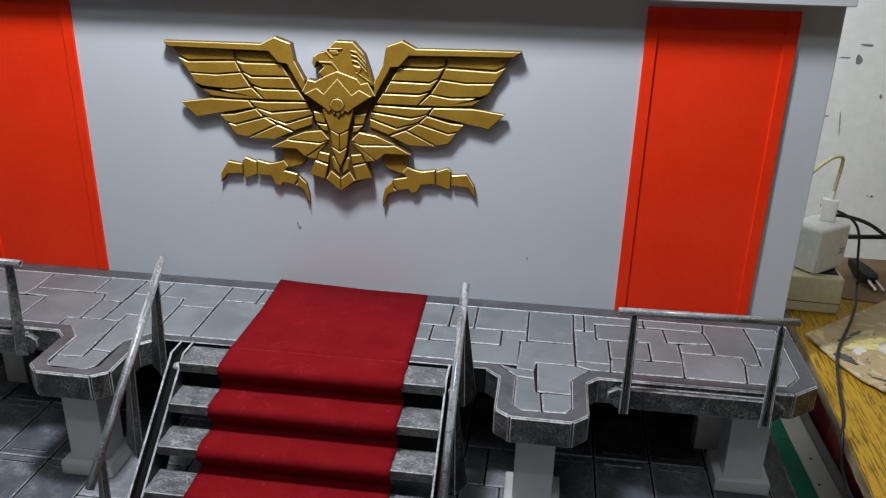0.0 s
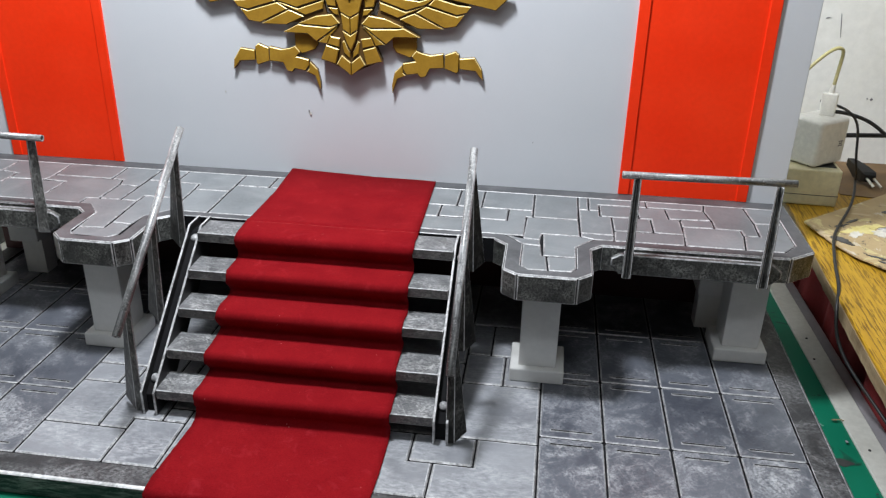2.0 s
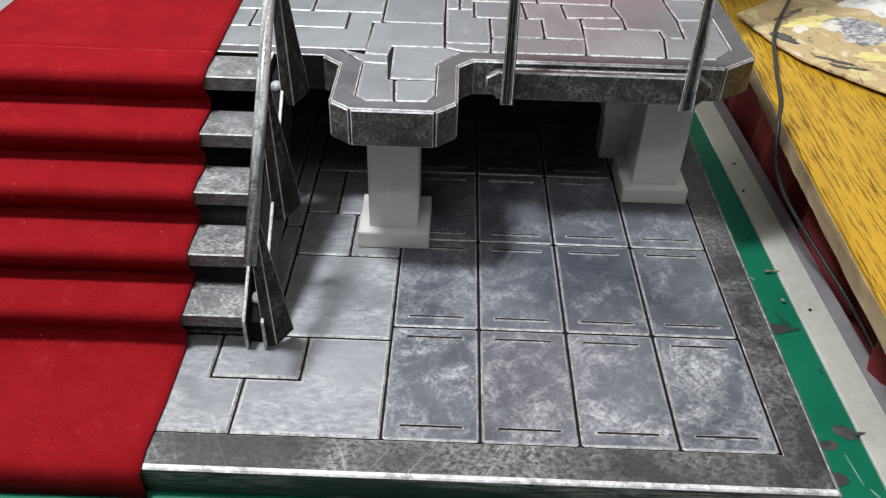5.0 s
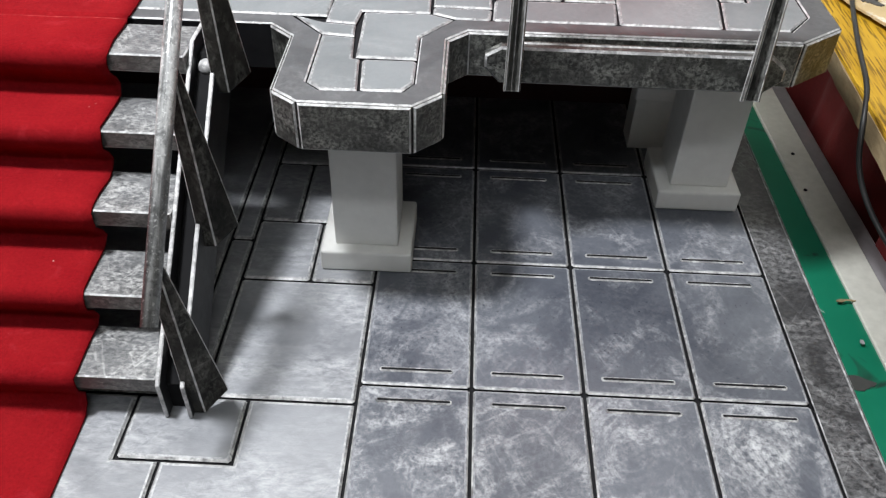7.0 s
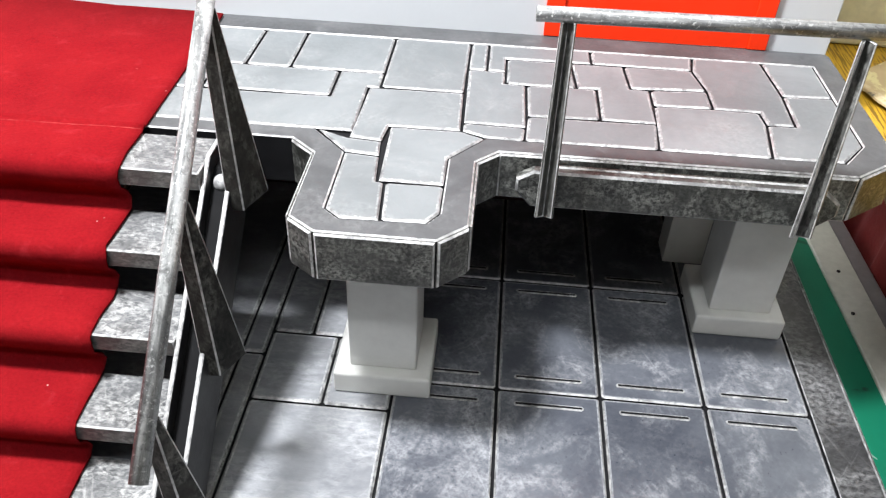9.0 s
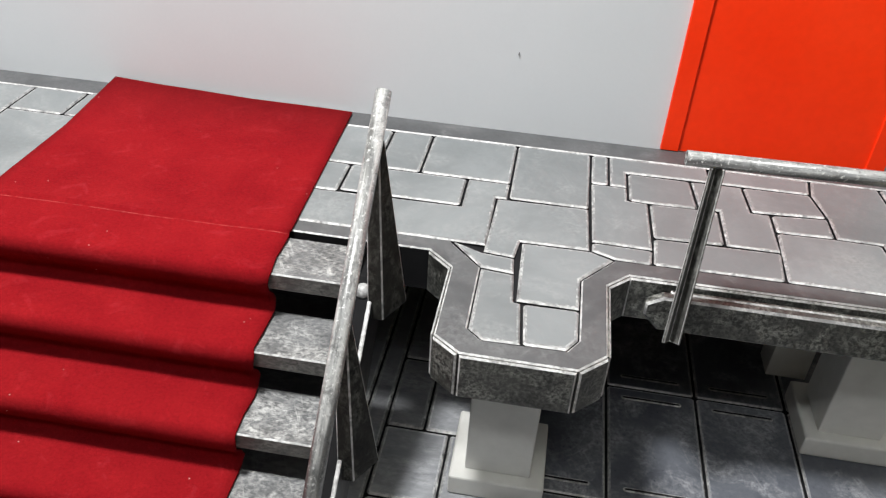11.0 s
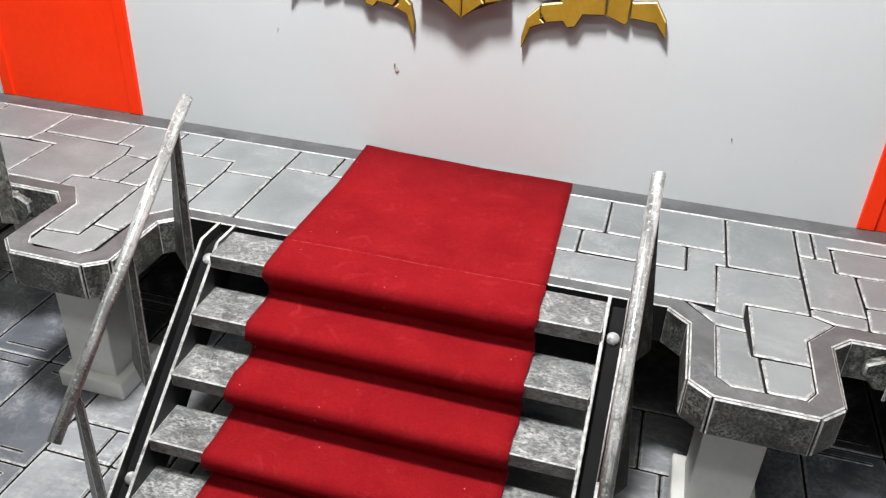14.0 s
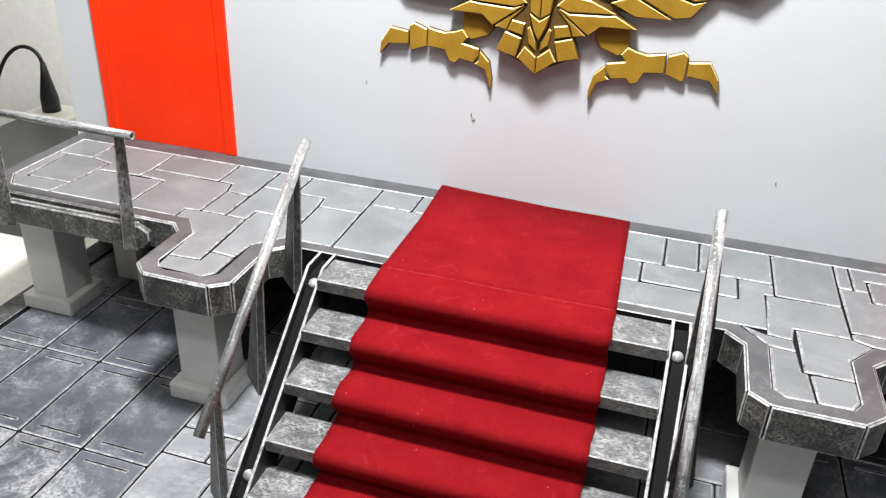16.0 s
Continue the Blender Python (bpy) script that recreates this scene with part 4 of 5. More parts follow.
def post(bm, foot, head, outward, inward):
    """A folded strip: a narrow flange facing down the stair and a fin turned outwards that widens towards the foot."""
    thick = 0.0012
    rings = []
    for p, fin, flange, rise in ((foot, 1.0, 1.0, 0.6), (head, 0.22, 0.72, 0.0)):
        o, i = Vector(outward) * fin, Vector(inward) * flange
        no, ni = Vector((-o.y, o.x)).normalized() * thick, Vector((i.y, -i.x)).normalized() * thick
        if no.dot(i) < 0:
            no.negate()
        if ni.dot(o) < 0:
            ni.negate()
        fold = (o.normalized() + i.normalized()).normalized() * thick * 1.5
        sec = [Vector((0, 0)), o, o + no, fold, i + ni, i]
        rings.append([(p[0] + q.x, p[1] + q.y, p[2] + rise * max(0.0, q.y)) for q in sec])
    loft(bm, rings)
    bmesh.ops.recalc_face_normals(bm, faces=bm.faces)
    long = [e for e in bm.edges if e.calc_length() > 0.03]
    bmesh.ops.bevel(bm, geom=long, offset=0.00042, segments=1, affect="EDGES", material=1)


def handrail(top, bottom, feet, outward, inward, material, label):
    t = thing("handrail", (bottom[0], bottom[1], 0), label, "handrail", "stair handrails")
    bm = bmesh.new()
    tube(bm, top, bottom, 0.0031, 24, hollow=0.0009)
    part("rail", bm, M["silver"], t, "silver tube", smooth="sides")
    top, bottom = Vector(top), Vector(bottom)
    for y, z, x, head in feet:
        p = top.lerp(bottom, (head - top.y) / (bottom.y - top.y))
        bm = bmesh.new()
        post(bm, (x, y, z), (p.x + (0.0016 if x > 0 else -0.0016), p.y - 0.0012, p.z - 0.0012), outward, inward)
        part("post", bm, [material, M["edge"]], t)


def balustrade(s, dx):
    m = lambda x: s * x + dx
    t = thing("balustrade", (m(0.302), -0.135, UNDER), "platform railing of silver tube on two splayed black posts", "railing", "platform railings")
    bm = bmesh.new()
    tube(bm, (m(0.2368 if s > 0 else 0.2350), -0.1370, 0.1768), (m(0.3665), -0.1350, 0.1775), 0.0029, 24, hollow=0.0009)
    part("rail", bm, M["silver_bar"], t, "silver tube", smooth="sides")
    posts = ((0.2486, 1, 0.88, 0.68), (0.3540, -1, 1.0, 0.68)) if s > 0 else ((0.2490, 1, 1.30, 0.85), (0.3535, -1, 1.30, 0.85))
    for x, w, wide, head in posts:
        bm = bmesh.new()
        rings = []
        for z, k, y in ((0.0912, wide, -0.1425), (0.1750, head, -0.1385)):
            if s < 0:
                y += 0.0010
                sec = [(-0.0050, 0.0058), (0.0, 0.0), (0.0050, 0.0058), (0.0036, 0.0072), (0.0, 0.0032), (-0.0036, 0.0072)]
            else:
                sec = [(-0.0046, -0.0012), (-0.0032, -0.0024), (0.0, 0.0042), (0.0032, -0.0024), (0.0046, -0.0012), (0.0, 0.0076)]
            lean = 0.0035 if s < 0 and z < 0.1 else 0.0
            rings.append([(m(x + lean + px * k * w), y + py * k, z - (py * 0.5 if z < 0.1 else 0)) for px, py in sec])
        loft(bm, rings)
        brushed(bm, 0.0004)
        part("post", bm, [M["post"], M["edge"] if s > 0 else M["edge_soft"]], t)
    bm = bmesh.new()
    outline = [(0.2360, 0.0980), (0.2430, 0.0905), (0.3625, 0.0905), (0.3695, 0.0970), (0.3695, 0.1030), (0.3625, 0.1084), (0.2430, 0.1084), (0.2360, 0.1042)]
    outline = [(m(x), z) for x, z in outline]
    prism(bm, outline, 0.1300, 0.1345, 0.0010, UPRIGHT)
    prism(bm, [(m(x), z) for x, z in ((0.2400, 0.0925), (0.3655, 0.0925), (0.3655, 0.1040), (0.2400, 0.1040))], 0.1258, 0.1302, 0.0, UPRIGHT)
    part("beam", bm, [M["iron"], M["edge_soft"]], t, "dark beam with chamfered ends")
    bm = bmesh.new()
    xa, xb = sorted((m(0.2460), m(0.3560)))
    box(bm, xa, xb, -0.1305, -0.1282, 0.1035, 0.1090, 0.0006)
    part("strip", bm, [M["iron"], M["edge"]], t, "silver-edged strip behind the beam")


def carpet():
    prof = [(-0.0030, DECK + 0.0018), (-0.060, DECK + 0.0012), (-0.1280, DECK + 0.0014), (-0.1287, DECK + 0.0016), (-0.1294, DECK + 0.0027), (-0.1301, DECK + 0.0014), (-0.133, DECK + 0.0013)]
    for i, (y, z) in enumerate(zip(NOSE, TOP)):
        prof += [(y + 0.010, z + 0.0016), (y + 0.001, z + 0.0013), (y - 0.0020, z - 0.0005), (y - 0.0028, z - 0.0045), (y - 0.0020, z - 0.0090)]
        nz = TOP[i + 1] if i < 4 else 0.0
        if i < 4:
            prof += [(y + 0.0025, z - 0.0135), (y + 0.0040, z - 0.0170), (y + 0.0010, nz + 0.0022), (y - 0.0050, nz + 0.0015)]
        else:
            prof += [(y + 0.0010, z - 0.0130), (y - 0.0005, 0.0050), (y - 0.004, 0.0020), (y - 0.012, 0.0014)]
    prof += [(-0.300, 0.0014), (-0.330, 0.0015), (-0.3400, 0.0010), (-0.3432, -0.0020), (-0.3440, -0.008), (-0.3445, TABLE + 0.0006)]
    bm = bmesh.new()
    cols = 24
    rng = random.Random(11)
    grid = []
    n = len(prof)
    for k, (y, z) in enumerate(prof):
        u = min(1.0, max(0.0, (-y - 0.15) / 0.19))
        xl, xr = -0.0715 - 0.0050 * u ** 1.5, 0.0728 + 0.0047 * min(1.0, -y / 0.15)
        xl += rng.uniform(-0.0006, 0.0006)
        xr += rng.uniform(-0.0006, 0.0006)
        row = []
        for j in range(cols + 1):
            x = xl + (xr - xl) * j / cols
            wob = 0.0006 * noise.noise(Vector((x * 30, y * 40, z * 40)))
            curl = 0.0032 * max(0.0, 1 - j / 14) if k == 0 else 0.0
            row.append(bm.verts.new((x, y - abs(wob) - 0.002 * j / cols * (k == 0), z + wob * 0.6 + 0.0003 + curl)))
        grid.append(row)
    for k in range(n - 1):
        for j in range(cols):
            bm.faces.new((grid[k][j], grid[k][j + 1], grid[k + 1][j + 1], grid[k + 1][j]))
    ob = part("carpet", bm, M["felt"], smooth=True)
    mod = ob.modifiers.new("thickness", "SOLIDIFY")
    mod.thickness, mod.offset = 0.0010, -1
    tagged(ob, "crimson felt runner draped down the stairs and over the base", "carpet")


# ---- the backdrop ----
def backdrop():
    t = thing("backdrop_wall", (0, 0.006, 0), "pale grey backdrop panel with two red banners and top ledge", "backdrop")
    bm = bmesh.new()
    box(bm, -0.4085, 0.3985, 0.0, 0.012, 0.0883, 0.3885, 0.0005)
    part("panel", bm, [M["wall"], M["wall"]], t)
    bm = bmesh.new()
    box(bm, -0.4085, 0.3985, 0.002, 0.0118, 0.0003, 0.0878)
    part("lower_panel", bm, M["maroon"], t, "dark maroon panel below the platform")
    bm = bmesh.new()
    box(bm, -0.4085, 0.3985, -0.0225, 0.0118, 0.3890, 0.3950, 0.0006)
    part("ledge", bm, [M["wall"], M["wall"]], t, "thin projecting ledge")
    for x0, x1 in ((0.2478, 0.3660), (-0.3725, -0.2508)):
        bm = bmesh.new()
        box(bm, x0, x1, -0.0012, 0.0004, DECK + 0.0003, 0.3825)
        banner = part("banner", bm, M["red"], t, "orange-red painted banner panel")
        for a, b in ((x0, x0 + 0.0098), (x1 - 0.0098, x1)):
            bm = bmesh.new()
            box(bm, a, b, -0.0026, -0.0010, DECK + 0.0003, 0.3825, 0.0004)
            part("edge_strip", bm, [M["red"], M["red"]], banner)
    for x, z, w, h, mt in ((-0.0525, 0.1755, 0.0006, 0.0014, "greyband"), (-0.0510, 0.1728, 0.0012, 0.0020, "white"), (0.1641, 0.1570, 0.0004, 0.0011, "greyband"), (-0.135, 0.19, 0.0004, 0.0012, "white")):
        bm = bmesh.new()
        prism(bm, [(x - w, z), (x, z - h), (x + w * 1.2, z - h * 0.2), (x + w * 0.3, z + h)], 0.0002, 0.0008, 0.0, UPRIGHT)
        part("chip", bm, M[mt], t)


def plate(bm, poly, depth, low=0.0004, gap=0.0003, cham=0.0007):
    """One raised piece: highlight painted on the upper chamfer; brown wash and shade on sides and lower chamfer."""
    first = len(bm.faces)
    prism(bm, poly, low, depth, cham, UPRIGHT, gap)
    bm.faces.ensure_lookup_table()
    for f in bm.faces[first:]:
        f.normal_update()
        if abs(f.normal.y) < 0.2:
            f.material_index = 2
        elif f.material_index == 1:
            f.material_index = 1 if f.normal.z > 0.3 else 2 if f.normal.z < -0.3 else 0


def emblem():
    """Spread-winged relief in layered plates."""
    c = -0.0074
    gilt = [M["gold"], M["gold_highlight"], M["gold_dark"]]
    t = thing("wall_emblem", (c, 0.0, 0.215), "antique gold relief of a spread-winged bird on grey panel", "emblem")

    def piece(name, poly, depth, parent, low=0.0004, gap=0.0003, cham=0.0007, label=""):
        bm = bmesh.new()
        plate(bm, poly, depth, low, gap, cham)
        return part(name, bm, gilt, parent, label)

    # the wing that hangs a hair lower is not quite the mirror of the other
    def as_is(poly):
        return list(poly)

    def other(poly):
        return [(2 * c - x - 0.02 * (x - 0.05), z - 0.02 * x) for x, z in poly]

    back = [(0.016, 0.266), (0.024, 0.302), (0.040, 0.331), (0.141, 0.338), (0.134, 0.329), (0.127, 0.318), (0.121, 0.307), (0.107, 0.297), (0.101, 0.283), (0.0955, 0.2725), (0.0875, 0.2620), (0.054, 0.2590), (0.030, 0.262)]
    arm = [(0.0344, 0.3433), (0.0482, 0.3484), (0.0600, 0.3424), (0.1480, 0.3434), (0.1422, 0.3385), (0.0539, 0.3363), (0.0458, 0.3268), (0.0384, 0.3260), (0.0342, 0.3180), (0.0240, 0.3000), (0.0234, 0.3123), (0.0318, 0.3284)]
    feathers = [
        (0.0050, [(0.0856, 0.3362), (0.1400, 0.3380), (0.1360, 0.3304), (0.1275, 0.3263), (0.0856, 0.3274)]),
        (0.0062, [(0.0848, 0.3270), (0.1276, 0.3258), (0.1364, 0.3298), (0.1315, 0.3215), (0.1277, 0.3160), (0.1024, 0.3150), (0.0804, 0.3174)]),
        (0.0062, [(0.0802, 0.3170), (0.1024, 0.3148), (0.1272, 0.3158), (0.1233, 0.3068), (0.1157, 0.3034), (0.0897, 0.3020), (0.0723, 0.3044)]),
        (0.0062, [(0.0717, 0.3042), (0.0898, 0.3016), (0.1161, 0.3031), (0.1233, 0.3066), (0.1087, 0.2955), (0.0866, 0.2936), (0.0613, 0.2938)]),
        (0.0072, [(0.0753, 0.2930), (0.1097, 0.2940), (0.1385, 0.2903), (0.1237, 0.2760), (0.1028, 0.2800), (0.0705, 0.2862)]),
        (0.0066, [(0.0694, 0.2856), (0.0903, 0.2802), (0.1030, 0.2794), (0.0984, 0.2730), (0.0892, 0.2706), (0.0624, 0.2784)]),
        (0.0062, [(0.0512, 0.2718), (0.0616, 0.2780), (0.0889, 0.2703), (0.0973, 0.2727), (0.0891, 0.2606), (0.0782, 0.2588)]),
        (0.0060, [(0.0478, 0.2705), (0.0508, 0.2716), (0.0775, 0.2584), (0.0537, 0.2573), (0.0359, 0.2654)]),
        (0.0050, [(0.0500, 0.3345), (0.0852, 0.3358), (0.0841, 0.3279), (0.0761, 0.3263), (0.0450, 0.3262)]),
        (0.0064, [(0.0443, 0.3257), (0.0771, 0.3257), (0.0845, 0.3274), (0.0796, 0.3184), (0.0719, 0.3142), (0.0377, 0.3144)]),
        (0.0064, [(0.0373, 0.3140), (0.0713, 0.3136), (0.0791, 0.3176), (0.0723, 0.3070), (0.0627, 0.3038), (0.0315, 0.3036)]),
        (0.0064, [(0.0303, 0.3031), (0.0618, 0.3032), (0.0709, 0.3056), (0.0611, 0.2934), (0.0238, 0.2934)]),
        (0.0064, [(0.0232, 0.2928), (0.0603, 0.2920), (0.0748, 0.2930), (0.0703, 0.2868), (0.0562, 0.2828), (0.0205, 0.2868)]),
        (0.0062, [(0.0198, 0.2864), (0.0553, 0.2822), (0.0698, 0.2862), (0.0620, 0.2788), (0.0435, 0.2730), (0.0178, 0.2814)]),
        (0.0058, [(0.0180, 0.2808), (0.0426, 0.2726), (0.0612, 0.2782), (0.0505, 0.2722), (0.0355, 0.2660), (0.0190, 0.2720)]),
    ]
    for side in (as_is, other):
        bm = bmesh.new()
        prism(bm, side(back), 0.0002, 0.0042, 0.0, UPRIGHT)
        for f in bm.faces:
            f.material_index = 2
        wing = part("wing", bm, gilt, t, "spread wing of layered feathers")
        for depth, poly in feathers:
            piece("feather", side(poly), depth, wing, 0.0030, 0.00045)
        piece("arm", side(arm), 0.0092, wing, gap=0.0)
    for side in (as_is, lambda poly: mirrored(poly, c)):
        piece("skirt_feather", side([(0.0020, 0.2604), (0.0095, 0.2686), (0.0248, 0.2664), (0.0420, 0.2590), (0.0105, 0.2570)]), 0.0095, t)
        piece("skirt_feather", side([(0.0041, 0.2592), (0.0118, 0.2566), (0.0357, 0.2577), (0.0415, 0.2586), (0.0566, 0.2506), (0.0331, 0.2496), (0.0253, 0.2427)]), 0.0095, t)
        piece("skirt_feather", side([(0.0031, 0.2588), (0.0250, 0.2426), (0.0150, 0.2410), (0.0122, 0.2480)]), 0.0088, t)
    # feet, each with its toes and hooked claws
    for side in (as_is, lambda poly: [(-0.0094 - x, z - 0.0006) for x, z in poly]):
        foot = piece("foot", side([(0.0523, 0.2384), (0.0580, 0.2362), (0.0657, 0.2347), (0.0775, 0.2369), (0.0781, 0.2232), (0.0653, 0.2221), (0.0616, 0.2146), (0.0564, 0.2134), (0.0534, 0.2169), (0.0433, 0.2152), (0.0397, 0.2206), (0.0397, 0.2262), (0.0511, 0.2285), (0.0477, 0.2327)]), 0.0055, t, gap=0.0002, label="taloned foot")
        piece("shank", side([(0.0300, 0.2500), (0.0526, 0.2500), (0.0526, 0.2371), (0.0466, 0.2311), (0.0337, 0.2355), (0.0305, 0.2401)]), 0.0042, foot, gap=0.0)
        piece("toe", side([(0.0785, 0.2354), (0.0885, 0.2392), (0.0921, 0.2363), (0.0917, 0.2202), (0.0898, 0.2184), (0.0783, 0.2227)]), 0.0045, foot)
        piece("claw", side([(0.0920, 0.2328), (0.1062, 0.2345), (0.1133, 0.2235), (0.1144, 0.2130), (0.1112, 0.2160), (0.1069, 0.2215), (0.0922, 0.2228)]), 0.0050, foot)
        piece("claw", side([(0.0393, 0.2250), (0.0404, 0.2174), (0.0433, 0.2146), (0.0349, 0.2109), (0.0297, 0.1976), (0.0292, 0.2055), (0.0318, 0.2176)]), 0.0050, foot)
    # fan of the tail
    bm = bmesh.new()
    prism(bm, [(c, 0.2150), (0.019, 0.2275), (0.012, 0.248), (0.004, 0.2590), (-0.019, 0.2590), (-0.027, 0.248), (-0.034, 0.2275)], 0.0003, 0.0078, 0.0, UPRIGHT)
    for f in bm.faces:
        f.material_index = 2
    tail = part("tail", bm, gilt, t, "fanned tail of square feathers")
    for side in (as_is, lambda poly: mirrored(poly, c)):
        piece("tail_feather", side([(0.0035, 0.2376), (0.0158, 0.2412), (0.0216, 0.2274), (0.0070, 0.2236)]), 0.0110, tail)
        piece("tail_feather", side([(c, 0.2258), (0.0013, 0.2328), (0.0066, 0.2238), (c, 0.2132)]), 0.0112, tail)
        piece("tail_feather", side([(0.0020, 0.2476), (0.0117, 0.2492), (0.0148, 0.2414), (0.0034, 0.2386)]), 0.0103, tail)
        piece("tail_feather", side([(c + 0.001, 0.2350), (-0.0010, 0.2460), (0.0014, 0.2440), (-0.0002, 0.2336), (c + 0.001, 0.2284)]), 0.0090, tail)
    # neck, ribs and breast
    bm = bmesh.new()
    prism(bm, [(c, 0.240), (0.0035, 0.258), (0.012, 0.270), (0.020, 0.292), (0.024, 0.303), (c, 0.318), (-0.039, 0.303), (-0.035, 0.292), (-0.027, 0.270), (-0.0183, 0.258)], 0.0003, 0.0066, 0.0, UPRIGHT)
    for f in bm.faces:
        f.material_index = 2
    body = part("body", bm, gilt, t, "plated breast and neck")
    for side in (as_is, lambda poly: mirrored(poly, c)):
        piece("rib", side([(0.0050, 0.2835), (0.0168, 0.2853), (0.0145, 0.2755), (0.0058, 0.2745)]), 0.0085, body)
        piece("rib", side([(0.0042, 0.2735), (0.0142, 0.2745), (0.0085, 0.2680), (0.0032, 0.2668)]), 0.0080, body)
        piece("chevron", side([(c, 0.2658), (0.0014, 0.2708), (-0.0004, 0.2553), (c, 0.2508)]), 0.0115, body)
    piece("chest_plate", [(-0.0228, 0.2880), (-0.0163, 0.2705), (c, 0.2660), (0.0014, 0.2708), (0.0066, 0.2890), (c, 0.2900)], 0.0118, body)
    piece("neck_point", [(-0.0150, 0.2550), (c, 0.2504), (-0.0004, 0.2551), (-0.0023, 0.2463), (-0.0070, 0.2355), (-0.0110, 0.2423)], 0.0116, body)
    piece("collar", [(-0.0400, 0.3020), (-0.0345, 0.3128), (-0.0275, 0.3116), (-0.0183, 0.3168), (-0.0081, 0.3213), (0.0092, 0.3156), (0.0125, 0.3113), (0.0187, 0.3128), (0.0255, 0.3013), (0.0050, 0.2960), (-0.0220, 0.2960)], 0.0112, body, gap=0.0)
    breast = [(c, 0.3155), (0.0050, 0.3018), (0.0113, 0.3066), (0.0224, 0.3011), (0.0044, 0.2890), (0.0014, 0.2858), (-0.0012, 0.2874), (-0.0033, 0.2837), (-0.0050, 0.2851)]
    piece("breast_plate", breast + [(c, 0.2808)] + mirrored(breast[1:], c)[::-1], 0.0135, body, gap=0.0, label="breast plate with a ringed boss")
    ring = [(c - 0.0006 + 0.0068 * math.cos(i * math.pi / 14), 0.2928 + 0.0064 * math.sin(i * math.pi / 14)) for i in range(28)]
    bm = bmesh.new()
    prism(bm, ring, 0.0130, 0.0140, 0.0002, UPRIGHT)
    for f in bm.faces:
        f.material_index = 2
    prism(bm, inset(ring, 0.0009), 0.0132, 0.0146, 0.0005, UPRIGHT)
    part("boss", bm, gilt, body)
    # head in profile
    head = piece("head", [(-0.0092, 0.3462), (0.0057, 0.3461), (0.0155, 0.3362), (0.0202, 0.3225), (0.0236, 0.3100), (0.0094, 0.3100), (-0.0067, 0.3150), (-0.0190, 0.3130), (-0.0250, 0.3190), (-0.0200, 0.3240), (-0.0247, 0.3278), (-0.0262, 0.3284), (-0.0281, 0.3228), (-0.0302, 0.3274), (-0.0290, 0.3325), (-0.0240, 0.3359), (-0.0185, 0.3370)], 0.0096, t, gap=0.0, label="hooked-beak head in profile")
    piece("brow", [(-0.0172, 0.3402), (-0.0094, 0.3404), (-0.0028, 0.3408), (-0.0045, 0.3392), (-0.0094, 0.3394), (-0.0160, 0.3392)], 0.0106, head, 0.0090, 0.0, 0.0004)
    piece("eye", [(-0.0150, 0.3384), (-0.0080, 0.3386), (-0.0062, 0.3362), (-0.0092, 0.3346), (-0.0126, 0.3352)], 0.0103, head, 0.0090, 0.0, 0.0004)
    piece("beak_line", [(-0.0236, 0.3288), (-0.0123, 0.3290), (-0.0080, 0.3238), (-0.0058, 0.3206), (-0.0078, 0.3206), (-0.0104, 0.3238), (-0.0140, 0.3272), (-0.0232, 0.3276)], 0.0104, head, 0.0090, 0.0, 0.0004)
    piece("cheek_line", [(-0.0190, 0.3372), (-0.0130, 0.3312), (-0.0112, 0.3322), (-0.0148, 0.3358), (-0.0176, 0.3380)], 0.0103, head, 0.0090, 0.0, 0.0004)
    for k, (dx, dz) in enumerate(((0.0, 0.0), (0.0004, -0.0038), (0.0010, -0.0080))):
        piece("crest_line", [(0.0041 + dx, 0.3394 + dz), (0.0093 + dx, 0.3383 + dz), (0.0172 + dx, 0.3300 + dz), (0.0182 + dx, 0.3268 + dz), (0.0088 + dx, 0.3364 + dz), (0.0041 + dx, 0.3378 + dz)], 0.0105, head, 0.0090, 0.0, 0.0004)
    piece("ear", [(0.0063, 0.3268), (0.0125, 0.3256), (0.0132, 0.3232), (0.0108, 0.3196), (0.0072, 0.3240)], 0.0106, head, 0.0090, 0.0, 0.0005)
    piece("crest_line", [(0.0080, 0.3208), (0.0100, 0.3208), (0.0215, 0.3132), (0.0205, 0.3122)], 0.0104, head, 0.0090, 0.0, 0.0003)
    t.location.x += 0.0005


# ---- things on the shelf and round the table ----
def rounded(bm, size, at, turn, radius, segments=3):
    r = bmesh.ops.create_cube(bm, size=1, matrix=Matrix.LocRotScale(at, Euler((0, 0, radians(turn))), size))
    edges = list({e for v in r["verts"] for e in v.link_edges})
    bmesh.ops.bevel(bm, geom=edges, offset=radius, segments=segments, profile=0.5, affect="EDGES")


def socket_block():
    t = thing("socket_block", (0.460, 0.1375, SHELF), "yellowed plastic extension socket block with scratches", "power socket")
    turn = -3
    bm = bmesh.new()
    rounded(bm, (0.058, 0.045, 0.0400), (0.4600, 0.1375, SHELF + 0.0200 + 0.0002), turn, 0.002)
    part("case", bm, M["yellowed"], t)
    bm = bmesh.new()
    rounded(bm, (0.0584, 0.0454, 0.0010), (0.4600, 0.1375, SHELF + 0.0120), turn, 0.0003, 1)
    part("seam", bm, M["darkgrey"], t)
    bm = bmesh.new()
    rounded(bm, (0.030, 0.020, 0.0012), (0.470, 0.135, SHELF + 0.0404), turn, 0.0005, 1)
    part("socket_face", bm, M["rubber"], t)


def collar():
    bm = bmesh.new()
    tube(bm, (0.4703, 0.150, SHELF + 0.1140), (0.4706, 0.1495, SHELF + 0.1235), 0.0030, 14, 0.0024)
    return bm


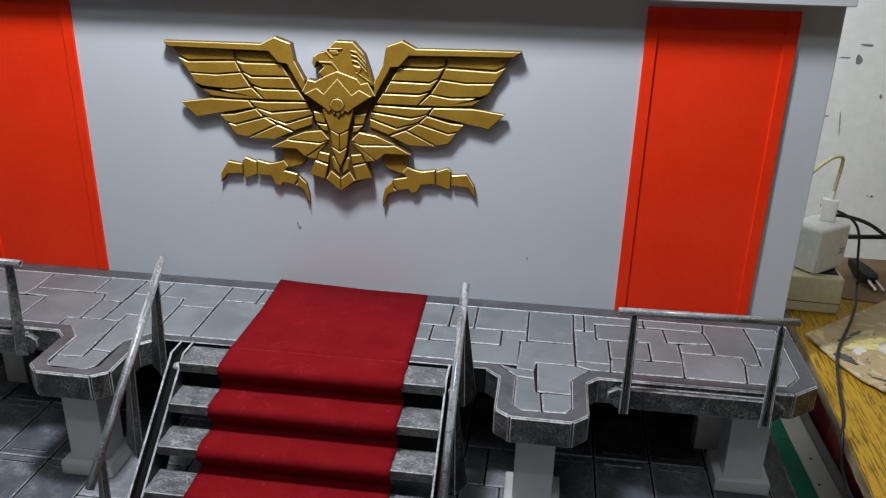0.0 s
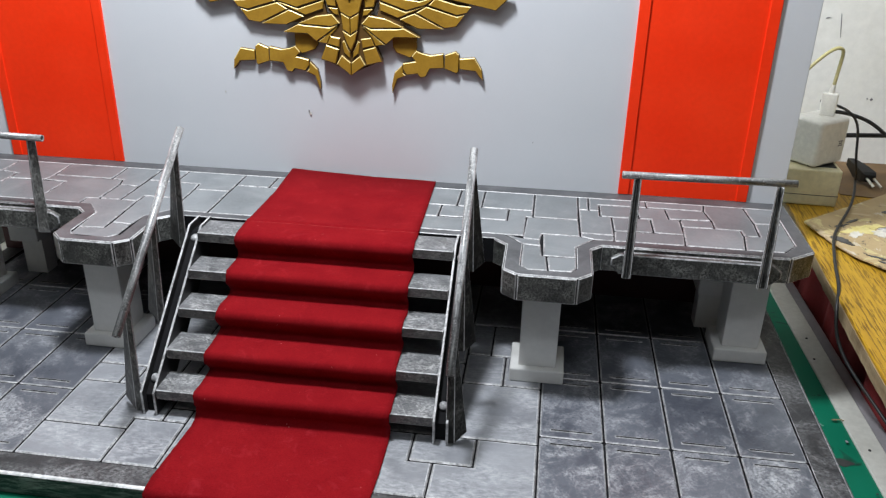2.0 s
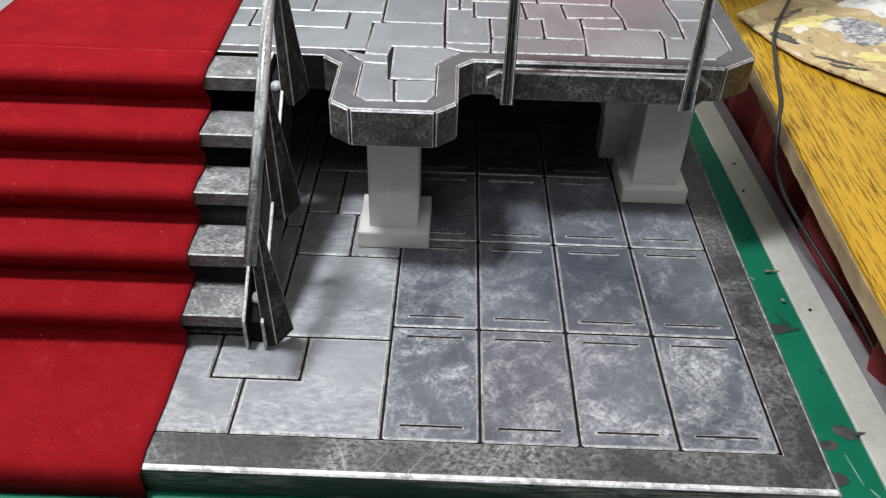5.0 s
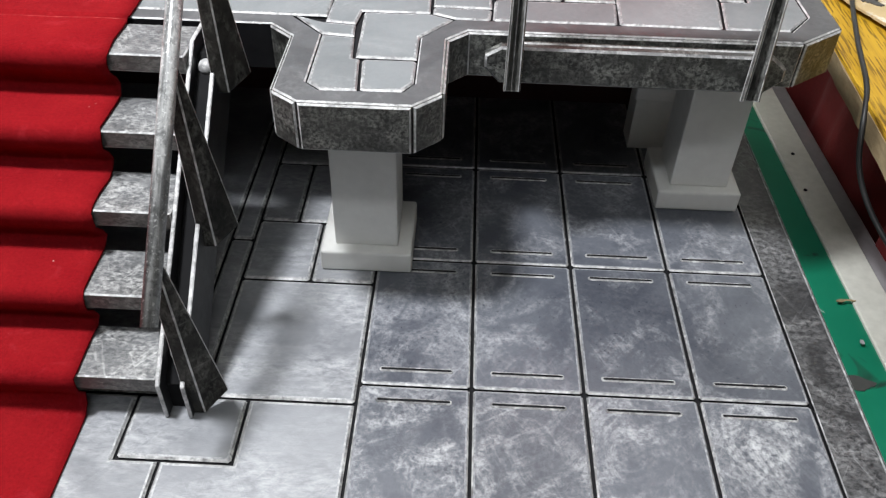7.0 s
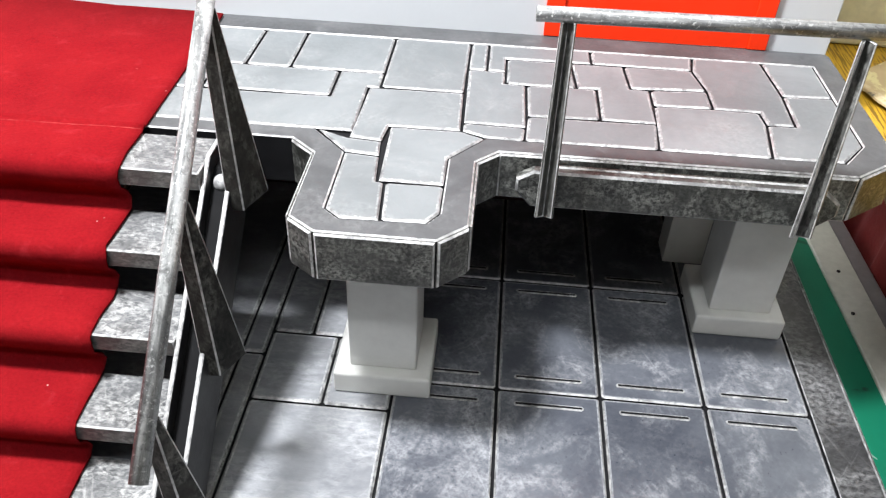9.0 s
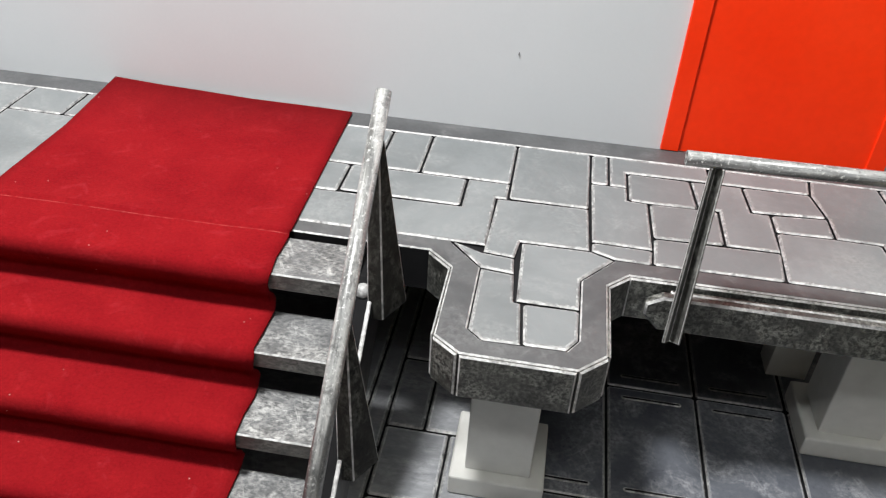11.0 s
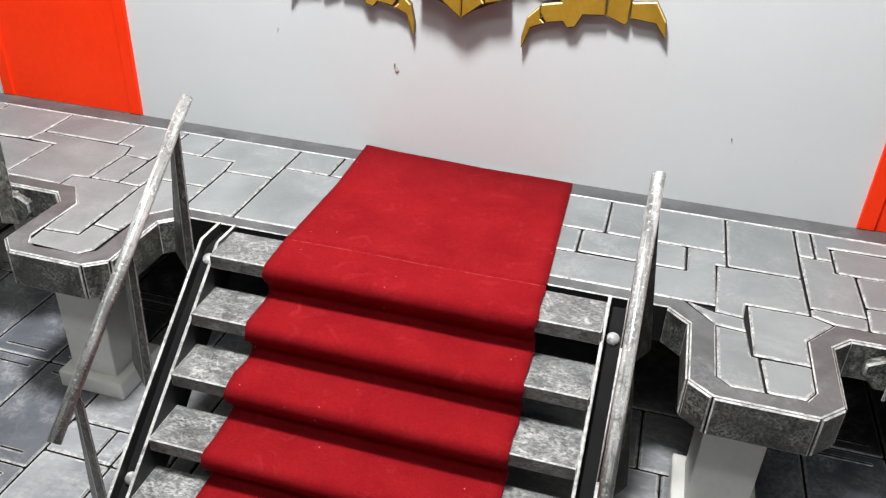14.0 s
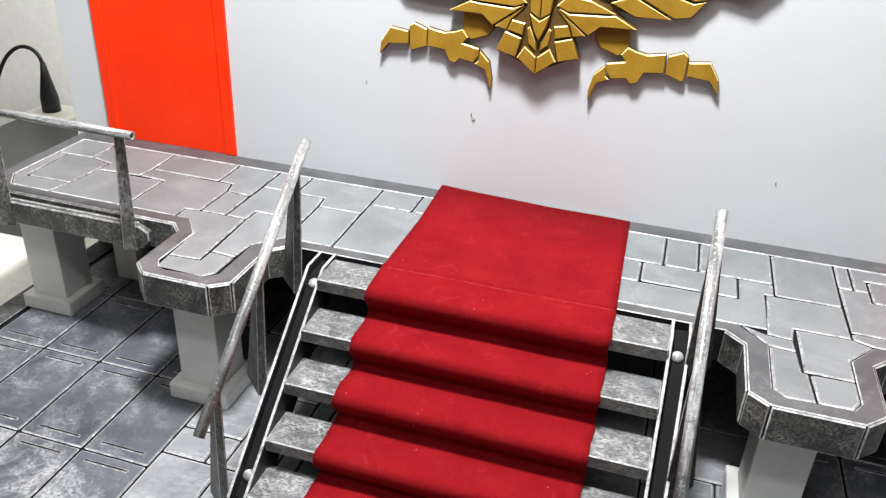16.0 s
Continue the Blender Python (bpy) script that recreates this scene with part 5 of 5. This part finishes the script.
def charger():
    t = thing("phone_charger", (0.4615, 0.1445, SHELF + 0.04), "white cube phone charger standing in a socket block", "charger")
    bm = bmesh.new()
    rounded(bm, (0.039, 0.048, 0.049), (0.4640, 0.1455, SHELF + 0.0415 + 0.0245), 40 - 90, 0.004, 4)
    part("body", bm, M["plastic"], t)
    bm = bmesh.new()
    rounded(bm, (0.016, 0.009, 0.024), (0.4700, 0.150, SHELF + 0.0905 + 0.0120), -20, 0.0015)
    part("plug_head", bm, M["plastic"], t)
    turn = Matrix.Rotation(radians(40), 4, "Z")
    for k in range(3):
        bm = bmesh.new()
        p = Vector((0.4825, 0.1265, SHELF + 0.065 + 0.0022 * k))
        r = bmesh.ops.create_cube(bm, size=1, matrix=Matrix.Translation(p) @ turn @ Matrix.Diagonal((0.0065 - 0.001 * (k % 2), 0.0006, 0.0012, 1)))
        part("print_bar", bm, M["greyband"], t)
    part("plug_collar", collar(), M["plastic"], t)
    cord("lead", [(0.4705, 0.150, SHELF + 0.1145), (0.4710, 0.148, SHELF + 0.132), (0.4715, 0.145, SHELF + 0.150), (0.4705, 0.140, SHELF + 0.1635), (0.458, 0.136, SHELF + 0.1635), (0.440, 0.132, SHELF + 0.146), (0.420, 0.134, SHELF + 0.120), (0.405, 0.137, SHELF + 0.09), (0.395, 0.14, SHELF + 0.03)], 0.0018, M["cord_yellow"], "", "", t)


def shelf_cables():
    cord("black_cable", [(0.466, 0.165, 0.172), (0.481, 0.152, 0.171), (0.496, 0.150, 0.165), (0.5065, 0.150, 0.149), (0.509, 0.150, 0.116), (0.517, 0.152, 0.093), (0.526, 0.182, SHELF + 0.012), (0.507, 0.118, SHELF + 0.0085), (0.476, 0.055, SHELF + 0.0080), (0.456, 0.0165, SHELF + 0.0078), (0.444, -0.030, SHELF + 0.0070), (0.4385, -0.058, SHELF + 0.0030), (0.4330, -0.088, SHELF + 0.0026), (0.4255, -0.110, SHELF - 0.003), (0.4255, -0.120, 0.045), (0.4330, -0.136, 0.027), (0.4460, -0.158, 0.013), (0.4580, -0.184, 0.000), (0.4690, -0.217, -0.011), (0.4760, -0.262, -0.030), (0.474, -0.342, -0.06)], 0.0014, M["rubber"], "thin black cable trailing over the board edge", "cable")
    cord("black_cable", [(0.470, 0.175, 0.158), (0.492, 0.182, 0.158), (0.514, 0.188, 0.152), (0.533, 0.190, 0.145), (0.555, 0.190, 0.128), (0.577, 0.191, 0.111), (0.591, 0.195, 0.095), (0.612, 0.205, SHELF + 0.006), (0.68, 0.212, SHELF + 0.004)], 0.0021, M["rubber"], "black cable looping down behind the charger", "cable")
    cord("black_cable", [(0.45, 0.200, 0.123), (0.49, 0.200, 0.125), (0.53, 0.200, 0.127), (0.60, 0.216, 0.126), (0.70, 0.225, 0.121)], 0.0026, M["rubber"], "black cable stretched along the wall", "cable")
    t = thing("loose_plug", (0.538, 0.192, SHELF), "black two-pin mains plug lying on the board", "plug")
    bm = bmesh.new()
    loft(bm, [[(0.531 + dx, 0.219, SHELF + 0.020 + dz) for dx, dz in ((-0.004, -0.004), (0.004, -0.004), (0.004, 0.004), (-0.004, 0.004))],
              [(0.539 + dx, 0.205, SHELF + 0.013 + dz) for dx, dz in ((-0.007, -0.007), (0.007, -0.007), (0.007, 0.007), (-0.007, 0.007))],
              [(0.544 + dx, 0.193, SHELF + 0.0105 + dz) for dx, dz in ((-0.008, -0.006), (0.008, -0.006), (0.008, 0.006), (-0.008, 0.006))],
              [(0.545 + dx, 0.189, SHELF + 0.010 + dz) for dx, dz in ((-0.006, -0.004), (0.006, -0.004), (0.006, 0.004), (-0.006, 0.004))]])
    part("body", bm, M["rubber"], t)
    for dx in (-0.0035, 0.0045):
        bm = bmesh.new()
        tube(bm, (0.545 + dx, 0.190, SHELF + 0.010), (0.549 + dx, 0.173, SHELF + 0.005), 0.0016, 10)
        part("pin", bm, M["metal"], t)


def paint_card():
    t = thing("paint_palette", (0.55, 0.085, SHELF), "torn cardboard palette smeared with yellow, white and grey paint", "palette")
    rng = random.Random(8)
    corners = [(0.440, 0.055), (0.4527, 0.004), (0.467, -0.028), (0.498, -0.0655), (0.515, -0.083), (0.60, -0.165), (0.72, -0.08), (0.755, 0.12), (0.69, 0.245), (0.648, 0.25), (0.587, 0.186), (0.5005, 0.108)]
    edge = []
    for a, b in zip(corners, corners[1:] + corners[:1]):
        for k in range(10):
            u = k / 10
            j = 0.0 if k == 0 else rng.uniform(-0.0006, 0.0006)
            edge.append((a[0] + (b[0] - a[0]) * u + j, a[1] + (b[1] - a[1]) * u + j * 0.5))
    top = SHELF + 0.0052
    bm = bmesh.new()
    prism(bm, edge, SHELF + 0.0034, top, 0.0003, bottom=True)
    card = part("card", bm, [M["card"], M["card"]], t)
    bm = bmesh.new()
    prism(bm, rect(0.58, 0.64, 0.03, 0.09), SHELF + 0.0002, SHELF + 0.0035)
    part("backing", bm, M["card"], t)
    for k, (x, y, rx, ry, a, mt) in enumerate(((0.489, 0.039, 0.017, 0.009, 30, "paint_yellow"), (0.48, 0.027, 0.010, 0.005, 60, "paint_cream"), (0.505, 0.051, 0.011, 0.005, 20, "paint_yellow"), (0.507, 0.033, 0.010, 0.008, 30, "paint_cream"), (0.463, 0.009, 0.010, 0.0055, -50, "paint_dark"), (0.473, 0.048, 0.008, 0.0022, 35, "paint_dark"),
                                                (0.489, 0.063, 0.012, 0.0016, 40, "paint_dark"), (0.482, -0.025, 0.006, 0.0018, -20, "paint_dark"), (0.491, -0.031, 0.008, 0.0022, -25, "paint_dark"), (0.488, -0.038, 0.006, 0.0016, -30, "paint_dark"), (0.501, -0.041, 0.007, 0.0022, -20, "paint_dark"), (0.518, -0.021, 0.013, 0.007, -10, "paint_yellow"), (0.538, -0.029, 0.010, 0.007, 15, "paint_cream"),
                                                (0.553, -0.055, 0.012, 0.009, 0, "paint_yellow"), (0.543, -0.077, 0.009, 0.003, -30, "paint_dark"), (0.563, 0.147, 0.009, 0.0032, 40, "paint_dark"), (0.548, 0.12, 0.010, 0.0030, 55, "paint_dark"), (0.536, 0.097, 0.008, 0.0040, 40, "paint_dark"))):
        bm = bmesh.new()
        flake(bm, x, y, rx, ry, a, top - 0.0001, top + 0.0003 + 0.0001 * (k % 5), 0.65, 44)
        part("smear", bm, M[mt], card)
    for cx, cy, rx, ry, h, mt, words in ((0.58, 0.091, 0.046, 0.050, 0.005, "blob_white", "thick dried white paint"), (0.53, 0.027, 0.026, 0.030, 0.003, "blob_blue", "dried blue-grey paint"), (0.563, 0.005, 0.022, 0.020, 0.003, "blob_blue", "dried blue-grey paint"), (0.648, 0.065, 0.030, 0.04, 0.004, "blob_white", "dried white paint")):
        bm = bmesh.new()
        rings, count = 12, 48
        vs = []
        for k in range(rings + 1):
            f = 1 - k / rings
            row = []
            for i in range(count):
                a = 2 * math.pi * i / count
                w = 1 + 0.35 * noise.noise(Vector((math.cos(a) * 1.7 + cx * 40, math.sin(a) * 1.7, 0.3))) + 0.22 * noise.noise(Vector((math.cos(a) * 6, math.sin(a) * 6, cx * 30)))
                x, y = cx + rx * f * w * math.cos(a), cy + ry * f * w * math.sin(a)
                z = top - 0.0002 + h * min(1.0, 0.02 + 2.0 * (1 - f)) * (0.15 + 1.3 * abs(noise.noise(Vector((x * 90, y * 60, cx * 9)))) + 0.5 * abs(noise.noise(Vector((x * 260, y * 260, 2)))))
                row.append(bm.verts.new((x, y, z)))
            vs.append(row)
        for k in range(rings):
            for i in range(count):
                bm.faces.new((vs[k][i], vs[k][(i + 1) % count], vs[k + 1][(i + 1) % count], vs[k + 1][i]))
        bm.faces.new(vs[-1])
        part("paint_dab", bm, M[mt], t, words, smooth=True)


def shaded_board_patch():
    # Thin brown sheet added for the board's stain and shade near the wall.
    bm = bmesh.new()
    prism(bm, [(0.505, 0.155), (0.575, 0.145), (0.71, 0.150), (0.71, 0.2785), (0.502, 0.2785)], SHELF + 0.0003, SHELF + 0.0012, 0.0002, bottom=True)
    tagged(part("shaded_wood_sheet", bm, [M["brown"], M["brown"]]), "added brown sheet for the stained, shaded board by the wall", "paper")


def tape_measure():
    t = thing("tape_measure", (0.646, 0.252, SHELF), "black tape measure with a yellow round label", "tape measure")
    turn = Matrix.Translation((0.656, 0.251, SHELF + 0.0002)) @ Matrix.Rotation(radians(-8), 4, "Z")
    side = [(-0.043, 0.0), (0.036, 0.0), (0.040, 0.010), (0.040, 0.048), (0.032, 0.062), (0.010, 0.067), (-0.016, 0.064), (-0.032, 0.054), (-0.042, 0.036), (-0.045, 0.014)]
    bm = bmesh.new()
    prism(bm, side, -0.017, 0.017, 0.0, UPRIGHT, bottom=True)
    bmesh.ops.bevel(bm, geom=bm.edges[:], offset=0.0045, segments=3, profile=0.5, affect="EDGES")
    bm.transform(turn)
    part("case", bm, M["tape_black"], t, smooth=False)
    for radius, depth, mt in ((0.0230, 0.0182, "tape_yellow"), (0.0170, 0.0188, "tape_black"), (0.0125, 0.0194, "tape_yellow")):
        bm = bmesh.new()
        tube(bm, turn @ Vector((0.010, -0.014, 0.040)), turn @ Vector((0.010, -depth, 0.040)), radius, 32)
        part("label_disc", bm, M[mt], t)


def left_side():
    t = thing("wall_socket", (-0.56, 0.20, 0.0), "cream socket box with a black plug on a looped cable", "power socket")
    bm = bmesh.new()
    rounded(bm, (0.060, 0.05, 0.17), (-0.597, 0.180, -0.0400), 0, 0.003)
    part("case", bm, M["plastic"], t)
    bm = bmesh.new()
    loft(bm, [[(-0.601 + r * math.cos(a), 0.180 + r * math.sin(a), z) for a in [i * math.pi / 6 for i in range(12)]] for z, r in ((0.0455, 0.0105), (0.062, 0.0102), (0.088, 0.0050), (0.102, 0.0028))])
    part("plug", bm, M["rubber"], t, "black moulded plug", smooth=True)
    cord("lead", [(-0.601, 0.180, 0.096), (-0.602, 0.180, 0.106), (-0.607, 0.180, 0.114), (-0.622, 0.181, 0.119), (-0.645, 0.183, 0.112), (-0.672, 0.186, 0.085), (-0.70, 0.19, 0.03)], 0.0022, M["rubber"], "", "", t)
    bm = bmesh.new()
    rounded(bm, (0.16, 0.14, 0.058), (-0.520, 0.070, 0.0146), 0, 0.004)
    t = thing("storage_case", (-0.52, 0.07, TABLE), "dark grey plastic case behind the platform end", "case")
    part("body", bm, M["darkgrey"], t)
    bm = bmesh.new()
    rounded(bm, (0.163, 0.143, 0.009), (-0.520, 0.070, 0.0480), 0, 0.003)
    part("lid", bm, M["darkgrey"], t)
    bm = bmesh.new()
    prism(bm, [(-0.64, -0.31), (-0.4115, -0.30), (-0.4115, 0.235), (-0.64, 0.235)], TABLE + 0.0022, TABLE + 0.0036, 0.0003, bottom=True)
    tagged(part("card_sheet", bm, [M["plastic"], M["plastic"]]), "sheet of cream card under the tub and case", "card")
    bm = bmesh.new()
    sec = []
    for z, r in ((TABLE + 0.0037, 0.075), (TABLE + 0.005, 0.078), (TABLE + 0.020, 0.082), (TABLE + 0.045, 0.084), (TABLE + 0.047, 0.082)):
        sec.append([(-0.572 + r * math.cos(i * math.pi / 20), -0.11 + r * math.sin(i * math.pi / 20), z) for i in range(40)])
    loft(bm, sec)
    tagged(part("white_tub", bm, M["plastic"], smooth=False), "shallow white plastic tub beside the model base", "tub")


room()
table()
side_cabinet()
base = display_base()
deck = platform()
for px, py in ((0.1828, -0.1462), (-0.1910, -0.1530), (0.3580, -0.0855), (-0.3660, -0.0940)):
    pillar(px, py, "platform pillars")
support_block(0.324, 0.354, -0.060, -0.030)
support_block(-0.354, -0.324, -0.060, -0.030)
staircase()
handrail((0.1221, -0.1432, 0.1920), (0.1233, -0.2755, 0.0718), ((-0.1590, 0.0945, 0.1262, -0.157), (-0.2093, 0.0504, 0.1260, -0.208), (-0.2580, 0.0008, 0.1257, -0.260)), (0.0085, 0.0088), (-0.0066, -0.0003), M["post_shaded"], "stair handrail of silver tube on three splayed posts painted in shade")
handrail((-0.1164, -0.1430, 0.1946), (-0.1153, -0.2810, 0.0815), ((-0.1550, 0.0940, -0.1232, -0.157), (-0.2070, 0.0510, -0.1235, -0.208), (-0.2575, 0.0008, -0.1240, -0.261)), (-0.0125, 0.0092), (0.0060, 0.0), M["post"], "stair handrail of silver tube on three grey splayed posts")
balustrade(1, 0.0)
balustrade(-1, -0.008)
carpet()
backdrop()
emblem()
socket_block()
charger()
shelf_cables()
paint_card()
shaded_board_patch()
tape_measure()
left_side()
floor_tiles(base)
deck_tiles(deck)
